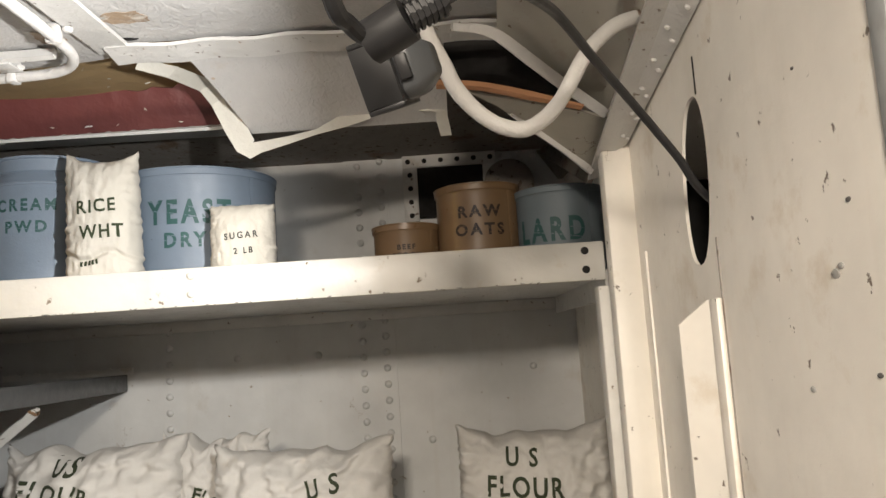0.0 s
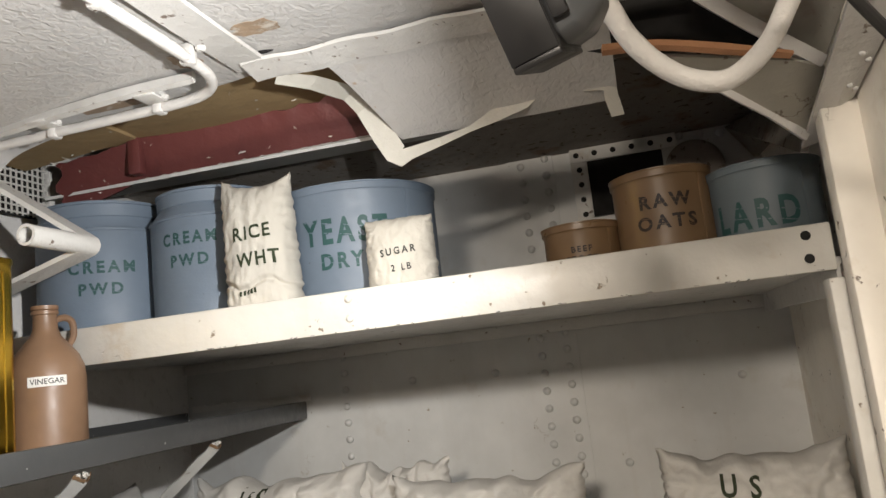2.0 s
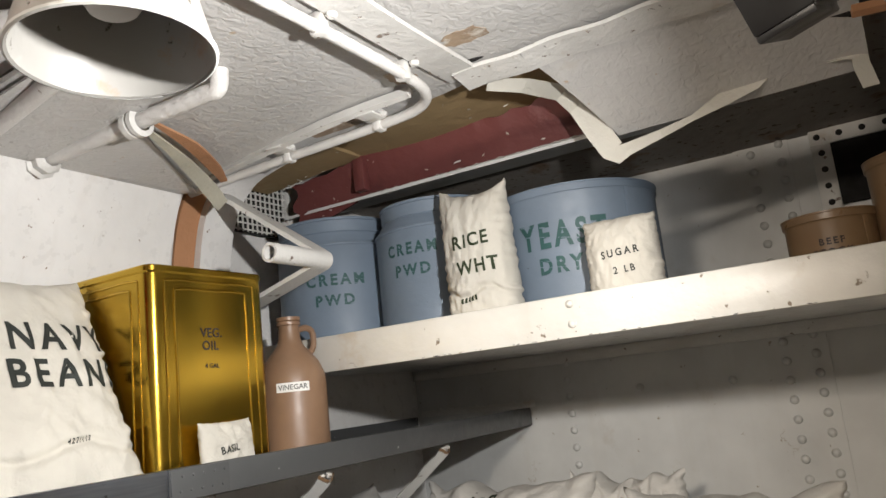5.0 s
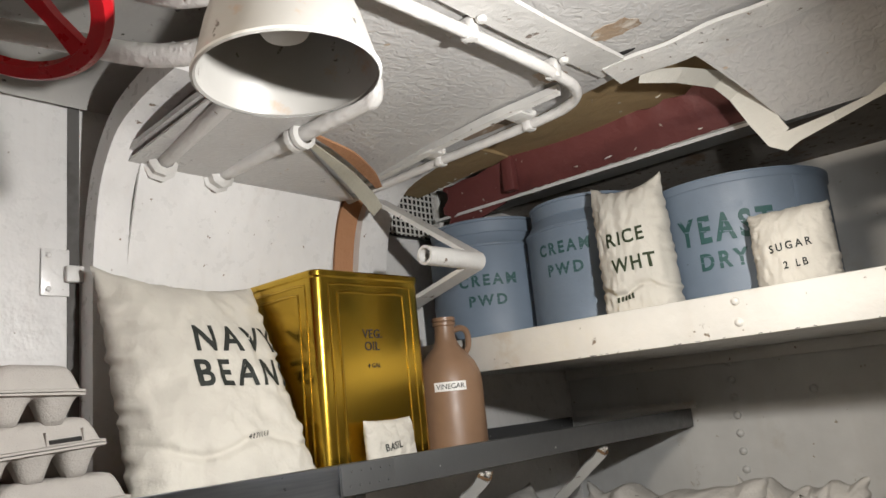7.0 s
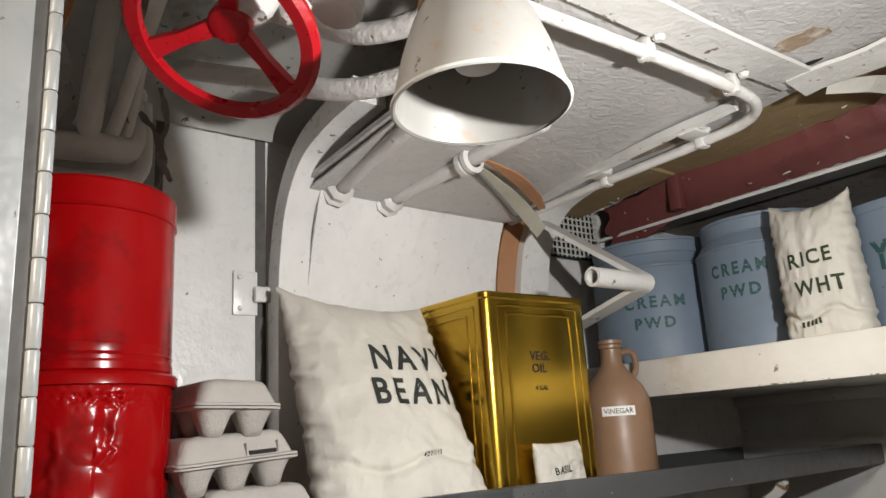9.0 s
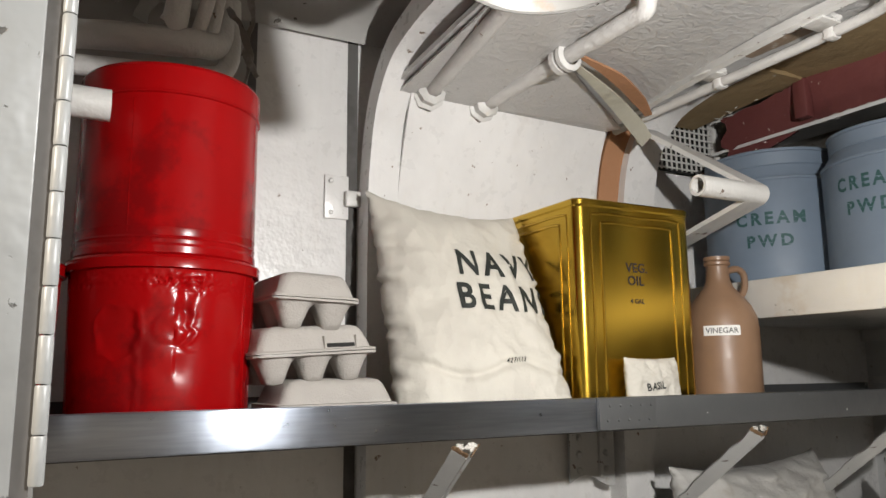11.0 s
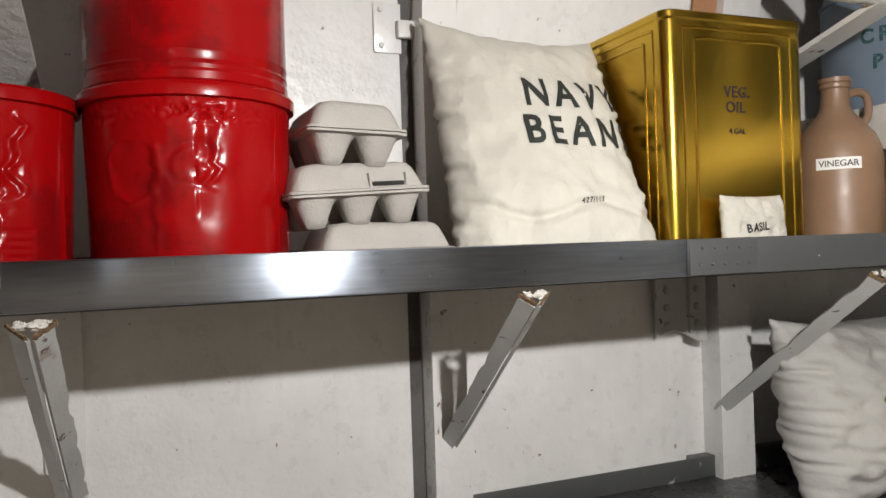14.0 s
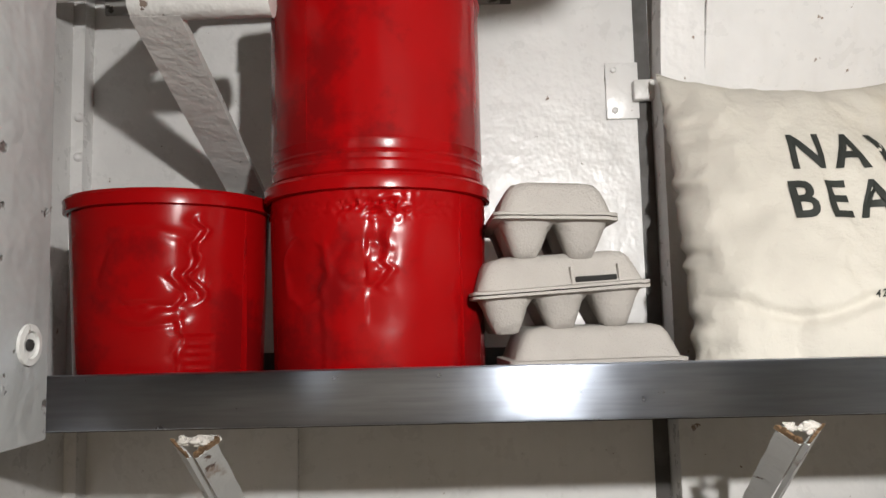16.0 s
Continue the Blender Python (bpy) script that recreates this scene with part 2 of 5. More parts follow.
# wrinkled emboss of the ceiling board
nt = M["ceiling"].node_tree
em, bp, ec = nt.nodes.new("ShaderNodeTexNoise"), nt.nodes.new("ShaderNodeBump"), nt.nodes.new("ShaderNodeTexCoord")
mp = nt.nodes.new("ShaderNodeMapping")
mp.inputs["Scale"].default_value = (1.25, 1.0, 1.0)
em.inputs["Scale"].default_value, em.inputs["Detail"].default_value, em.inputs["Distortion"].default_value = 75, 1.0, 0.9
bp.inputs["Strength"].default_value, bp.inputs["Distance"].default_value = 0.55, 0.004
nt.links.new(ec.outputs["Object"], mp.inputs["Vector"])
nt.links.new(mp.outputs["Vector"], em.inputs["Vector"])
nt.links.new(em.outputs["Fac"], bp.inputs["Height"])
nt.links.new(bp.outputs["Normal"], nt.nodes["Principled BSDF"].inputs["Normal"])


# ---- building helpers ----
def mesh_object(name, bm, mat, smooth=35):
    me = bpy.data.meshes.new(name)
    bmesh.ops.recalc_face_normals(bm, faces=bm.faces)
    bm.to_mesh(me)
    bm.free()
    for p in me.polygons:
        p.use_smooth = True
    me.set_sharp_from_angle(angle=radians(smooth))
    me.materials.append(mat)
    return new(name, me)


def part(name, bm, mat, parent, label="", smooth=35):
    ob = mesh_object(name, bm, mat, smooth)
    ob.parent = parent
    return tagged(ob, label)


def thing(name, at, label, category, group="", turn=0, tilt=(0, 0)):
    e = new(name)
    e.empty_display_size = 0.02
    e.matrix_world = pose(*at, tilt[0], tilt[1], turn)
    return tagged(e, label, category, group)


def structure(name, bm, mat, label="", smooth=35):
    return tagged(mesh_object(name, bm, mat, smooth), label, "", "", "structure")


def add_box(bm, x0, x1, y0, y1, z0, z1, bevel=0.0):
    v = [bm.verts.new((x, y, z)) for x in (x0, x1) for y in (y0, y1) for z in (z0, z1)]
    faces = [bm.faces.new([v[i] for i in q]) for q in ((0, 1, 3, 2), (4, 6, 7, 5), (0, 4, 5, 1), (2, 3, 7, 6), (0, 2, 6, 4), (1, 5, 7, 3))]
    if bevel:
        bmesh.ops.bevel(bm, geom=list({e for f in faces for e in f.edges}), offset=bevel, segments=2, affect="EDGES", profile=0.5)
    return bm


def box(*a, bevel=0.0):
    return add_box(bmesh.new(), *a, bevel=bevel)


def lathe(profile, seg=48, bm=None, at=(0, 0, 0)):
    """Turn (radius, height) pairs round the z axis."""
    bm = bm or bmesh.new()
    rings = []
    for r, z in profile:
        if r < 1e-6:
            rings.append([bm.verts.new((at[0], at[1], at[2] + z))])
        else:
            rings.append([bm.verts.new((at[0] + r * math.cos(2 * math.pi * i / seg), at[1] + r * math.sin(2 * math.pi * i / seg), at[2] + z)) for i in range(seg)])
    for a, b in zip(rings, rings[1:]):
        for i in range(seg):
            j = (i + 1) % seg
            q = [a[i % len(a)], a[j % len(a)], b[j % len(b)], b[i % len(b)]]
            q = list(dict.fromkeys(q))
            if len(q) > 2:
                bm.faces.new(q)
    return bm


def curve_points(points, steps=8):
    """A smooth line through the points."""
    p = [Vector(q) for q in points]
    p = [2 * p[0] - p[1]] + p + [2 * p[-1] - p[-2]]
    out = []
    for a, b, c, d in zip(p, p[1:], p[2:], p[3:]):
        for i in range(steps):
            t = i / steps
            out.append(0.5 * (2 * b + (c - a) * t + (2 * a - 5 * b + 4 * c - d) * t * t + (3 * b - a - 3 * c + d) * t ** 3))
    return out + [p[-2]]


def tube(points, radius, seg=14, steps=8, bm=None, closed=False, wobble=0.0):
    bm = bm or bmesh.new()
    line = curve_points(points, steps) if steps > 1 else [Vector(q) for q in points]
    if closed:
        line = line[:-1]
    side, rings = None, []
    for i, c in enumerate(line):
        nxt, prv = (line[(i + 1) % len(line)], line[i - 1]) if closed else (line[min(i + 1, len(line) - 1)], line[max(i - 1, 0)])
        d = (nxt - prv).normalized()
        side = d.orthogonal() if side is None else side - d * side.dot(d)
        side.normalize()
        up = d.cross(side)
        r = radius * (1 + wobble * noise.noise(c * 40))
        rings.append([bm.verts.new(c + r * (math.cos(2 * math.pi * k / seg) * side + math.sin(2 * math.pi * k / seg) * up)) for k in range(seg)])
    for a, b in zip(rings, rings[1:] + ([rings[0]] if closed else [])):
        for k in range(seg):
            bm.faces.new((a[k], a[(k + 1) % seg], b[(k + 1) % seg], b[k]))
    if not closed:
        bm.faces.new(rings[0])
        bm.faces.new(rings[-1])
    return bm


def ribbon(points, across, width, thick, steps=8, bm=None):
    """A flat bar along a line; across gives the way of its width at each point, or at all."""
    bm = bm or bmesh.new()
    line = curve_points(points, steps) if steps > 1 else [Vector(q) for q in points]
    ways = [Vector(a) for a in across] if isinstance(across, list) else [Vector(across)] * len(points)
    widths = width if isinstance(width, list) else [width] * len(points)
    rings = []
    for i, c in enumerate(line):
        s = i / max(1, len(line) - 1) * (len(points) - 1)
        k = min(int(s), len(points) - 2)
        w = ways[k].lerp(ways[k + 1], s - k).normalized()
        wd = widths[k] + (widths[k + 1] - widths[k]) * (s - k)
        d = (line[min(i + 1, len(line) - 1)] - line[max(i - 1, 0)]).normalized()
        nrm = d.cross(w).normalized()
        w = nrm.cross(d).normalized()
        rings.append([bm.verts.new(c + sx * w * wd / 2 + sn * nrm * thick / 2) for sx, sn in ((-1, -1), (1, -1), (1, 1), (-1, 1))])
    for a, b in zip(rings, rings[1:]):
        for k in range(4):
            bm.faces.new((a[k], a[(k + 1) % 4], b[(k + 1) % 4], b[k]))
    bm.faces.new(rings[0])
    bm.faces.new(rings[-1])
    return bm


def sheet(f, nu, nv, thick, bm=None):
    """A sheet of some thickness over u, v from 0 to 1."""
    bm = bm or bmesh.new()
    p = [[Vector(f(i / nu, j / nv)) for j in range(nv + 1)] for i in range(nu + 1)]
    lay = []
    for s in (0, 1):
        g = []
        for i in range(nu + 1):
            row = []
            for j in range(nv + 1):
                du = p[min(i + 1, nu)][j] - p[max(i - 1, 0)][j]
                dv = p[i][min(j + 1, nv)] - p[i][max(j - 1, 0)]
                row.append(bm.verts.new(p[i][j] + s * thick * du.cross(dv).normalized()))
            g.append(row)
        lay.append(g)
    for g in lay:
        for i in range(nu):
            for j in range(nv):
                bm.faces.new((g[i][j], g[i + 1][j], g[i + 1][j + 1], g[i][j + 1]))
    a, b = lay
    for i in range(nu):
        for j in (0, nv):
            bm.faces.new((a[i][j], a[i + 1][j], b[i + 1][j], b[i][j]))
    for j in range(nv):
        for i in (0, nu):
            bm.faces.new((a[i][j], a[i][j + 1], b[i][j + 1], b[i][j]))
    return bm


def flat(points, thick, way=(0, 0, 1)):
    """A flat plate of any outline, with thickness along way."""
    bm = bmesh.new()
    lo = [bm.verts.new(p) for p in points]
    hi = [bm.verts.new(Vector(p) + thick * Vector(way)) for p in points]
    bm.faces.new(lo)
    bm.faces.new(hi)
    for i in range(len(lo)):
        j = (i + 1) % len(lo)
        bm.faces.new((lo[i], lo[j], hi[j], hi[i]))
    return bm


def letters(text, size, offset=0.0, spacing=1.0):
    """The text's faces as a bmesh in the x, y plane, centred on its width; capitals are size high."""
    data = bpy.data.curves.new("lettering", "FONT")
    data.body, data.size, data.align_x, data.offset, data.space_character = text, size / 0.69, "CENTER", offset, spacing
    data.resolution_u = 3
    ob = new("lettering", data)
    me = bpy.data.meshes.new_from_object(ob.evaluated_get(bpy.context.evaluated_depsgraph_get()))
    bm = bmesh.new()
    bm.from_mesh(me)
    bpy.data.objects.remove(ob)
    bpy.data.curves.remove(data)
    bpy.data.meshes.remove(me)
    bmesh.ops.triangulate(bm, faces=bm.faces)
    bmesh.ops.subdivide_edges(bm, edges=[e for e in bm.edges if e.calc_length() > size * 0.2], cuts=2, use_grid_fill=True)
    return bm


def stencil(bm, size):
    """Cut the thin bridges of a stencil through the letters."""
    for at in (0.30, 0.70):
        for off in (-0.022, 0.022):
            bmesh.ops.bisect_plane(bm, geom=bm.verts[:] + bm.edges[:] + bm.faces[:], plane_co=(0, (at + off) * size, 0), plane_no=(0.12, 1, 0))
    gone = [f for f in bm.faces if any(abs((f.calc_center_median().y + 0.12 * f.calc_center_median().x) / size - at) < 0.021 for at in (0.30, 0.70))]
    random.Random(3).shuffle(gone)
    bmesh.ops.delete(bm, geom=gone[: len(gone) * 2 // 3], context="FACES")
    return bm


def bars(count, size):
    """Plain bars in place of print that nobody can read."""
    bm = bmesh.new()
    for i in range(count):
        x = (i - count / 2) * size * 0.9
        v = [bm.verts.new(p) for p in ((x, 0, 0), (x + size * 0.55, 0, 0), (x + size * 0.55, size, 0), (x, size, 0))]
        bm.faces.new(v)
    bmesh.ops.subdivide_edges(bm, edges=bm.edges[:], cuts=2, use_grid_fill=True)
    return bm



def rivets(parent, places, way, radius=0.009, mat=None):
    """Round heads, each its own part, on one shared mesh."""
    q = Vector((0, 0, 1)).rotation_difference(Vector(way)).to_matrix().to_4x4()
    bm = lathe([(radius, 0), (radius * 0.95, radius * 0.4), (radius * 0.65, radius * 0.75), (0, radius * 0.9)], 12)
    bmesh.ops.recalc_face_normals(bm, faces=bm.faces)
    me = bpy.data.meshes.new("rivet")
    bm.to_mesh(me)
    bm.free()
    for p in me.polygons:
        p.use_smooth = True
    me.materials.append(mat or M["back"])
    for at in places:
        ob = new("rivet", me)
        ob.parent = parent
        ob.matrix_local = Matrix.Translation(at) @ q


# ---- the compartment's shell ----
DECK = structure("floor", box(-1.35, 1.80, -1.75, 2.25, -0.08, 0.0), M["deck"], "dark painted steel deck")
WALL_N = structure("wall_north", box(-1.30, 0.52, 2.07, 2.15, 0.0, 2.12), M["back"], "grey-white riveted steel bulkhead")
# south and passage walls are unseen; their white bounces light into shadows
WALL_S = structure("wall_south", box(-1.30, 1.80, -1.70, -1.62, 0.0, 2.30), M["white"], "unseen white bulkhead that bounces light into the room")
WALL_W = structure("wall_west", box(-1.24, -1.145, 0.03, 2.07, 0.0, 2.105), M["white"], "white painted steel wall")
structure("wall_southwest", box(-1.24, -0.58, -0.02, 0.03, 0.0, 2.30), M["white"], "white painted steel bulkhead")
structure("wall_west_passage", box(-1.30, -1.20, -1.62, -0.02, 0.0, 2.30), M["white"], "unseen white passage wall that bounces light into the room")
structure("ceiling", box(-1.35, 1.80, -1.70, 2.25, 2.24, 2.30), M["stained"], "stained painted deckhead")
# hull curving inboard above the west wall
structure("wall_west_haunch", sheet(lambda u, v: (-1.145 + 0.42 * v ** 1.6, 0.03 + 2.04 * u, 2.105 + 0.125 * v ** 0.7), 6, 8, 0.02), M["haunch"], "sloping hull plate, painted grey for grime and shade")
# the east wall with its oval cable hole: a sloped top edge, higher towards the passage
def east_wall():
    bm = bmesh.new()
    outline = [(0.585, 0.0), (1.31, 0.0), (1.31, 1.83), (0.95, 1.895), (0.585, 2.09)]
    hole = []
    for i in range(32):
        a = 2 * math.pi * i / 32
        z = 1.712 + 0.097 * math.sin(a)
        hole.append((0.968 + 0.046 * math.copysign(abs(math.cos(a)) ** 0.8, math.cos(a)) - 0.012 * math.sin(a), z))
    edges = []
    for loop in (outline, hole):
        v = [bm.verts.new((0.350, y, z)) for y, z in loop]
        edges += [bm.edges.new((v[i], v[(i + 1) % len(v)])) for i in range(len(v))]
    bmesh.ops.triangle_fill(bm, edges=edges, use_beauty=True)
    out = bmesh.ops.extrude_face_region(bm, geom=bm.faces[:])
    bmesh.ops.translate(bm, verts=[g for g in out["geom"] if isinstance(g, bmesh.types.BMVert)], vec=(0.004, 0, 0))
    return bm


WALL_E = structure("wall_east", east_wall(), M["east"], "cream painted steel wall with an oval cable hole")
# black lining and panel put the darkness behind the oval hole into colour
structure("wall_cable_void", box(0.356, 0.499, 1.312, 1.333, 0.0, 1.78), M["dark"], "black lining painted for the unlit inside of the wall")
structure("wall_east_outer", box(0.50, 0.56, 0.585, 2.2, 0.0, 2.24), M["dark"], "black panel painted for the unlit space behind the wall")
structure("door_jamb", box(0.347, 0.50, 0.562, 0.584, 0.0, 2.24, bevel=0.003), M["door"], "grey painted doorway edge")
# unseen corridor walls, kept pale to bounce light back
structure("wall_corridor", box(1.70, 1.76, -1.70, 2.2, 0.0, 2.30), M["east"], "unseen cream corridor wall that bounces light back")
structure("wall_corridor_north", box(0.56, 1.70, 0.585, 0.65, 0.0, 2.30), M["east"], "unseen cream corridor wall that bounces light back")
structure("wall_east_return", box(0.37, 0.52, 1.335, 2.07, 0.0, 2.12), M["east"], "cream painted return wall beside the shelf")

# post at the shelf's end, with its raised edge strips
post = thing("corner_post", (0, 0, 0), "cream painted steel corner post beside the shelf end", "post")
part("post_web", box(0.306, 0.352, 1.262, 1.300, 0.0, 1.835, bevel=0.004), M["east"], post)
part("edge_strip", box(0.3465, 0.3505, 1.215, 1.225, 0.0, 1.66, bevel=0.0015), M["east"], post)
part("angle_bar", flat([(0.318, 0.980, 0.0), (0.318, 0.980, 1.548), (0.344, 0.950, 1.574), (0.349, 0.945, 1.574), (0.349, 0.945, 0.0)], 0.010, (0.0, 0.75, 0.0)), M["east"], post, "chamfered cream painted angle bar")
part("angle_flange", box(0.343, 0.3505, 0.920, 0.945, 0.0, 1.575, bevel=0.0025), M["east"], post, "cream painted flange of the angle bar")
part("stiffener", box(0.296, 0.350, 1.335, 1.375, 0.0, 1.62, bevel=0.003), M["shelf_white"], post)
for y, z, r in ((0.671, 1.579, 0.006), (0.662, 1.584, 0.004), (0.731, 1.489, 0.004), (0.64, 1.63, 0.003), (0.70, 1.75, 0.0022), (0.628, 1.505, 0.003)):
    pit = structure("trim_paint_pit", lathe([(0, 0.0012), (r * 0.4, 0.0011), (r * 0.8, 0.0007), (r, -0.0005)], 14), M["haunch"] if r > 0.0035 else M["gap"], "pitted paint in the cream wall")
    pit.matrix_world = pose(0.3498, y, z, 0, -90, 0) @ Matrix.Diagonal((0.7, 1.2, 1, 1))

structure("trim_east_seam", box(0.3488, 0.3505, 0.9165, 0.9185, 0.0, 1.64), M["stained"], "dark plate seam")
structure("trim_east_seam_upper", box(0.3488, 0.3505, 0.932, 0.934, 1.806, 1.85), M["dark"], "dark plate seam")

# riveted angle along the sloping top of the east wall
slope = thing("sloping_angle_beam", (0, 0, 0), "riveted cream painted angle beam sloping along the wall top", "beam")
def beam_face(a, b):
    return lambda u, v: Vector(a[0]).lerp(Vector(a[1]), u).lerp(Vector(b[0]).lerp(Vector(b[1]), u), v)


EDGE_R, EDGE_M, EDGE_L = ((0.347, 1.305, 1.828), (0.347, 0.705, 1.921)), ((0.325, 1.345, 1.805), (0.325, 0.745, 1.951)), ((0.300, 1.366, 1.802), (0.300, 0.743, 1.953))
part("lower_flange", sheet(beam_face(EDGE_M, EDGE_R), 12, 2, 0.006), M["trim"], slope)
part("upper_flange", sheet(beam_face(EDGE_L, EDGE_M), 12, 2, 0.006), M["trim"], slope)
rivets(slope, [Vector(EDGE_M[0]).lerp(Vector(EDGE_M[1]), 0.03 + 0.055 * i).lerp(Vector(EDGE_R[0]).lerp(Vector(EDGE_R[1]), 0.03 + 0.055 * i), 0.30 if i % 2 else 0.72) for i in range(17)], (-0.45, -0.35, -0.8), 0.0042, M["trim"])

# braces, plates and a black panel for the unlit space in the upper corner
gus = thing("corner_brace", (0, 0, 0), "painted steel braces with a gusset plate under the deckhead", "brace")
part("upper_brace", ribbon([(0.083, 1.12, 1.986), (0.123, 1.13, 1.984), (0.151, 1.14, 1.974), (0.196, 1.165, 1.945), (0.246, 1.19, 1.912), (0.310, 1.225, 1.875)], (0, -0.45, 0.9), [0.010, 0.014, 0.016, 0.017, 0.017, 0.015], 0.010, 4), M["pipe"], gus)
part("lower_brace", ribbon([(0.166, 1.22, 1.887), (0.206, 1.25, 1.863), (0.254, 1.29, 1.839), (0.300, 1.33, 1.810)], (0, -0.5, 0.9), 0.011, 0.010, 4), M["pipe"], gus)
part("gusset", flat([(0.100, 1.145, 1.897), (0.266, 1.18, 1.868), (0.314, 1.235, 1.870), (0.301, 1.335, 1.812), (0.208, 1.265, 1.865), (0.144, 1.205, 1.893)], 0.005, (0, 0.5, 0.87)), M["dull"], gus)
part("upper_plate", flat([(0.149, 1.156, 1.992), (0.317, 1.242, 1.884), (0.305, 0.93, 1.915), (0.244, 1.03, 2.03), (0.145, 1.05, 2.02)], 0.004, (0, 0.5, 0.87)), M["dull"], gus, "cream painted plate, dimmed in colour for its dark corner")
part("board_edge", ribbon([(0.056, 1.11, 1.900), (0.117, 1.12, 1.8965), (0.189, 1.14, 1.884), (0.264, 1.165, 1.870)], (0, 0.3, 1), [0.009, 0.008, 0.009, 0.004], 0.010, 4), M["fibre"], gus, "bare brown fibreboard edge")
# black sheet painted where the corner is only unlit
structure("wall_upper_void", flat([(0.03, 1.33, 2.16), (0.34, 1.33, 2.16), (0.34, 1.33, 1.925), (0.20, 1.33, 1.955), (0.03, 1.33, 1.99)], 0.01, (0, 1, 0)), M["dark"], "black panel painted for the unlit space behind the braces")
hatch = thing("round_cover", (0.222, 2.046, 1.945), "round stained cover plate on the bulkhead", "cover plate")
part("disc", lathe([(0, 0.004), (0.060, 0.004), (0.064, 0.002), (0.066, 0), (0.066, -0.02)], 40), M["stained"], hatch).matrix_local = pose(0, 0, 0, 90)
structure("wall_upper_northeast", flat([(0.30, 1.38, 1.80), (0.352, 1.34, 1.90), (0.352, 2.06, 1.95), (0.30, 2.06, 2.03)], 0.01, (1, 0, 0)), M["stained"], "rust-stained plate above the shelf end")

# ---- back bulkhead: seams and rivets ----
for x0, x1 in ((-0.215, -0.10),):
    structure("trim_seam_strap", box(x0, x1, 2.064, 2.0695, 0.9, 2.05), M["back"], "riveted seam strap")
rows = [(-0.185, 2.064, 1.60 - 0.041 * i) for i in range(12)] + [(-0.125, 2.064, 1.61 - 0.041 * i) for i in range(12)]
rows += [(-0.178, 2.064, 2.02 - 0.041 * i) for i in range(8)] + [(-0.118, 2.064, 2.03 - 0.041 * i) for i in range(8)]
rows += [(-0.692, 2.07, 1.612 - 0.041 * i) for i in range(10)]
rows += [(-0.513, 2.07, 1.535), (-0.303, 2.07, 1.531), (-0.02, 2.07, 1.30), (0.25, 2.07, 1.47)]
rows += [(0.20 + 0.045 * i, 2.07, 2.03 - 0.004 * i) for i in range(4)]
rivets(WALL_N, rows, (0, -1, 0), 0.0095)

vent = thing("vent_plate", (0, 2.05, 0), "perforated white metal plate round a dark square opening", "vent")
for n, b in (("top_strip", (-0.056, 0.190, -0.004, 0.006, 2.003, 2.036)), ("side_strip", (-0.056, -0.018, -0.004, 0.006, 1.86, 2.003)), ("end_strip", (0.155, 0.190, -0.004, 0.006, 1.86, 2.003))):
    part(n, box(*b, bevel=0.001), M["trim"], vent)
# solid black panel for the shade inside the vent
part("opening", box(-0.018, 0.155, 0.002, 0.012, 1.87, 2.003), M["dark"], vent, "black panel painted for an unlit opening")
# flat black discs stand for the darkness of the holes
hole_mesh = lathe([(0.0068, 0), (0, 0.0004)], 12)
first = part("punched_hole", hole_mesh, M["dark"], vent)
first.matrix_local = pose(-0.041, -0.0046, 2.020, 90)
for i in range(1, 10):
    ob = new("punched_hole", first.data)
    ob.parent = vent
    ob.matrix_local = pose(-0.041 + 0.0434 * i, -0.0046, 2.020, 90) if i < 6 else pose(-0.037, -0.0046, 2.020 - 0.036 * (i - 5), 90)

# stained frieze over the back bulkhead and the grey duct panel under the maroon frame
structure("wall_north_upper", sheet(lambda u, v: (-1.15 + 1.55 * u, 1.60 + 0.47 * v, 2.078 - 0.022 * v - 0.016 * v * u - 0.010 * math.sin(3 * u)), 10, 4, 0.012), M["stained"], "stained sloping plate above the shelf")
duct = structure("trim_duct_panel", sheet(lambda u, v: (-1.08 + 0.86 * u, 1.515 + 0.20 * v, 1.985 - 0.005 * u + 0.045 * v), 8, 3, 0.006), M["back"], "grey painted duct panel")

# ---- white upper shelf on the back bulkhead ----
shelf = thing("wall_shelf", (0, 0, 0), "cream painted steel shelf with a deep front beam", "shelf")
part("front_beam", box(-1.05, 0.318, 1.37, 1.384, 1.632, 1.698, bevel=0.003), M["shelf_white"], shelf)
part("shelf_plate", box(-1.14, 0.366, 1.384, 2.068, 1.640, 1.650), M["trim"], shelf)
part("back_angle", box(-1.14, 0.366, 2.050, 2.068, 1.612, 1.640, bevel=0.002), M["trim"], shelf)
part("end_bracket", flat([(0.318, 1.384, 1.64), (0.318, 2.06, 1.64), (0.318, 2.06, 1.60), (0.318, 1.384, 1.60)], 0.006, (1, 0, 0)), M["trim"], shelf)
rivets(shelf, [(-0.385, 1.37, 1.684), (-0.385, 1.37, 1.653)], (0, -1, 0), 0.0065, M["shelf_white"])
for z in (1.683, 1.651):
    ob = new("bolt_hole", first.data)
    ob.parent = shelf
    ob.matrix_local = pose(0.285, 1.3694, z, 90)

# ---- grey shelf along the west wall ----
west = thing("long_wall_shelf", (0, 0, 0), "long shelf with a stainless steel lip and a grey painted end", "shelf")
part("shelf_plate", box(-1.14, -0.812, 0.04, 2.05, 1.468, 1.475), M["grey"], west)
lip = box(-0.812, -0.800, 0.04, 0.955, 1.470, 1.513, bevel=0.0025)
uv = lip.loops.layers.uv.new("brushing")
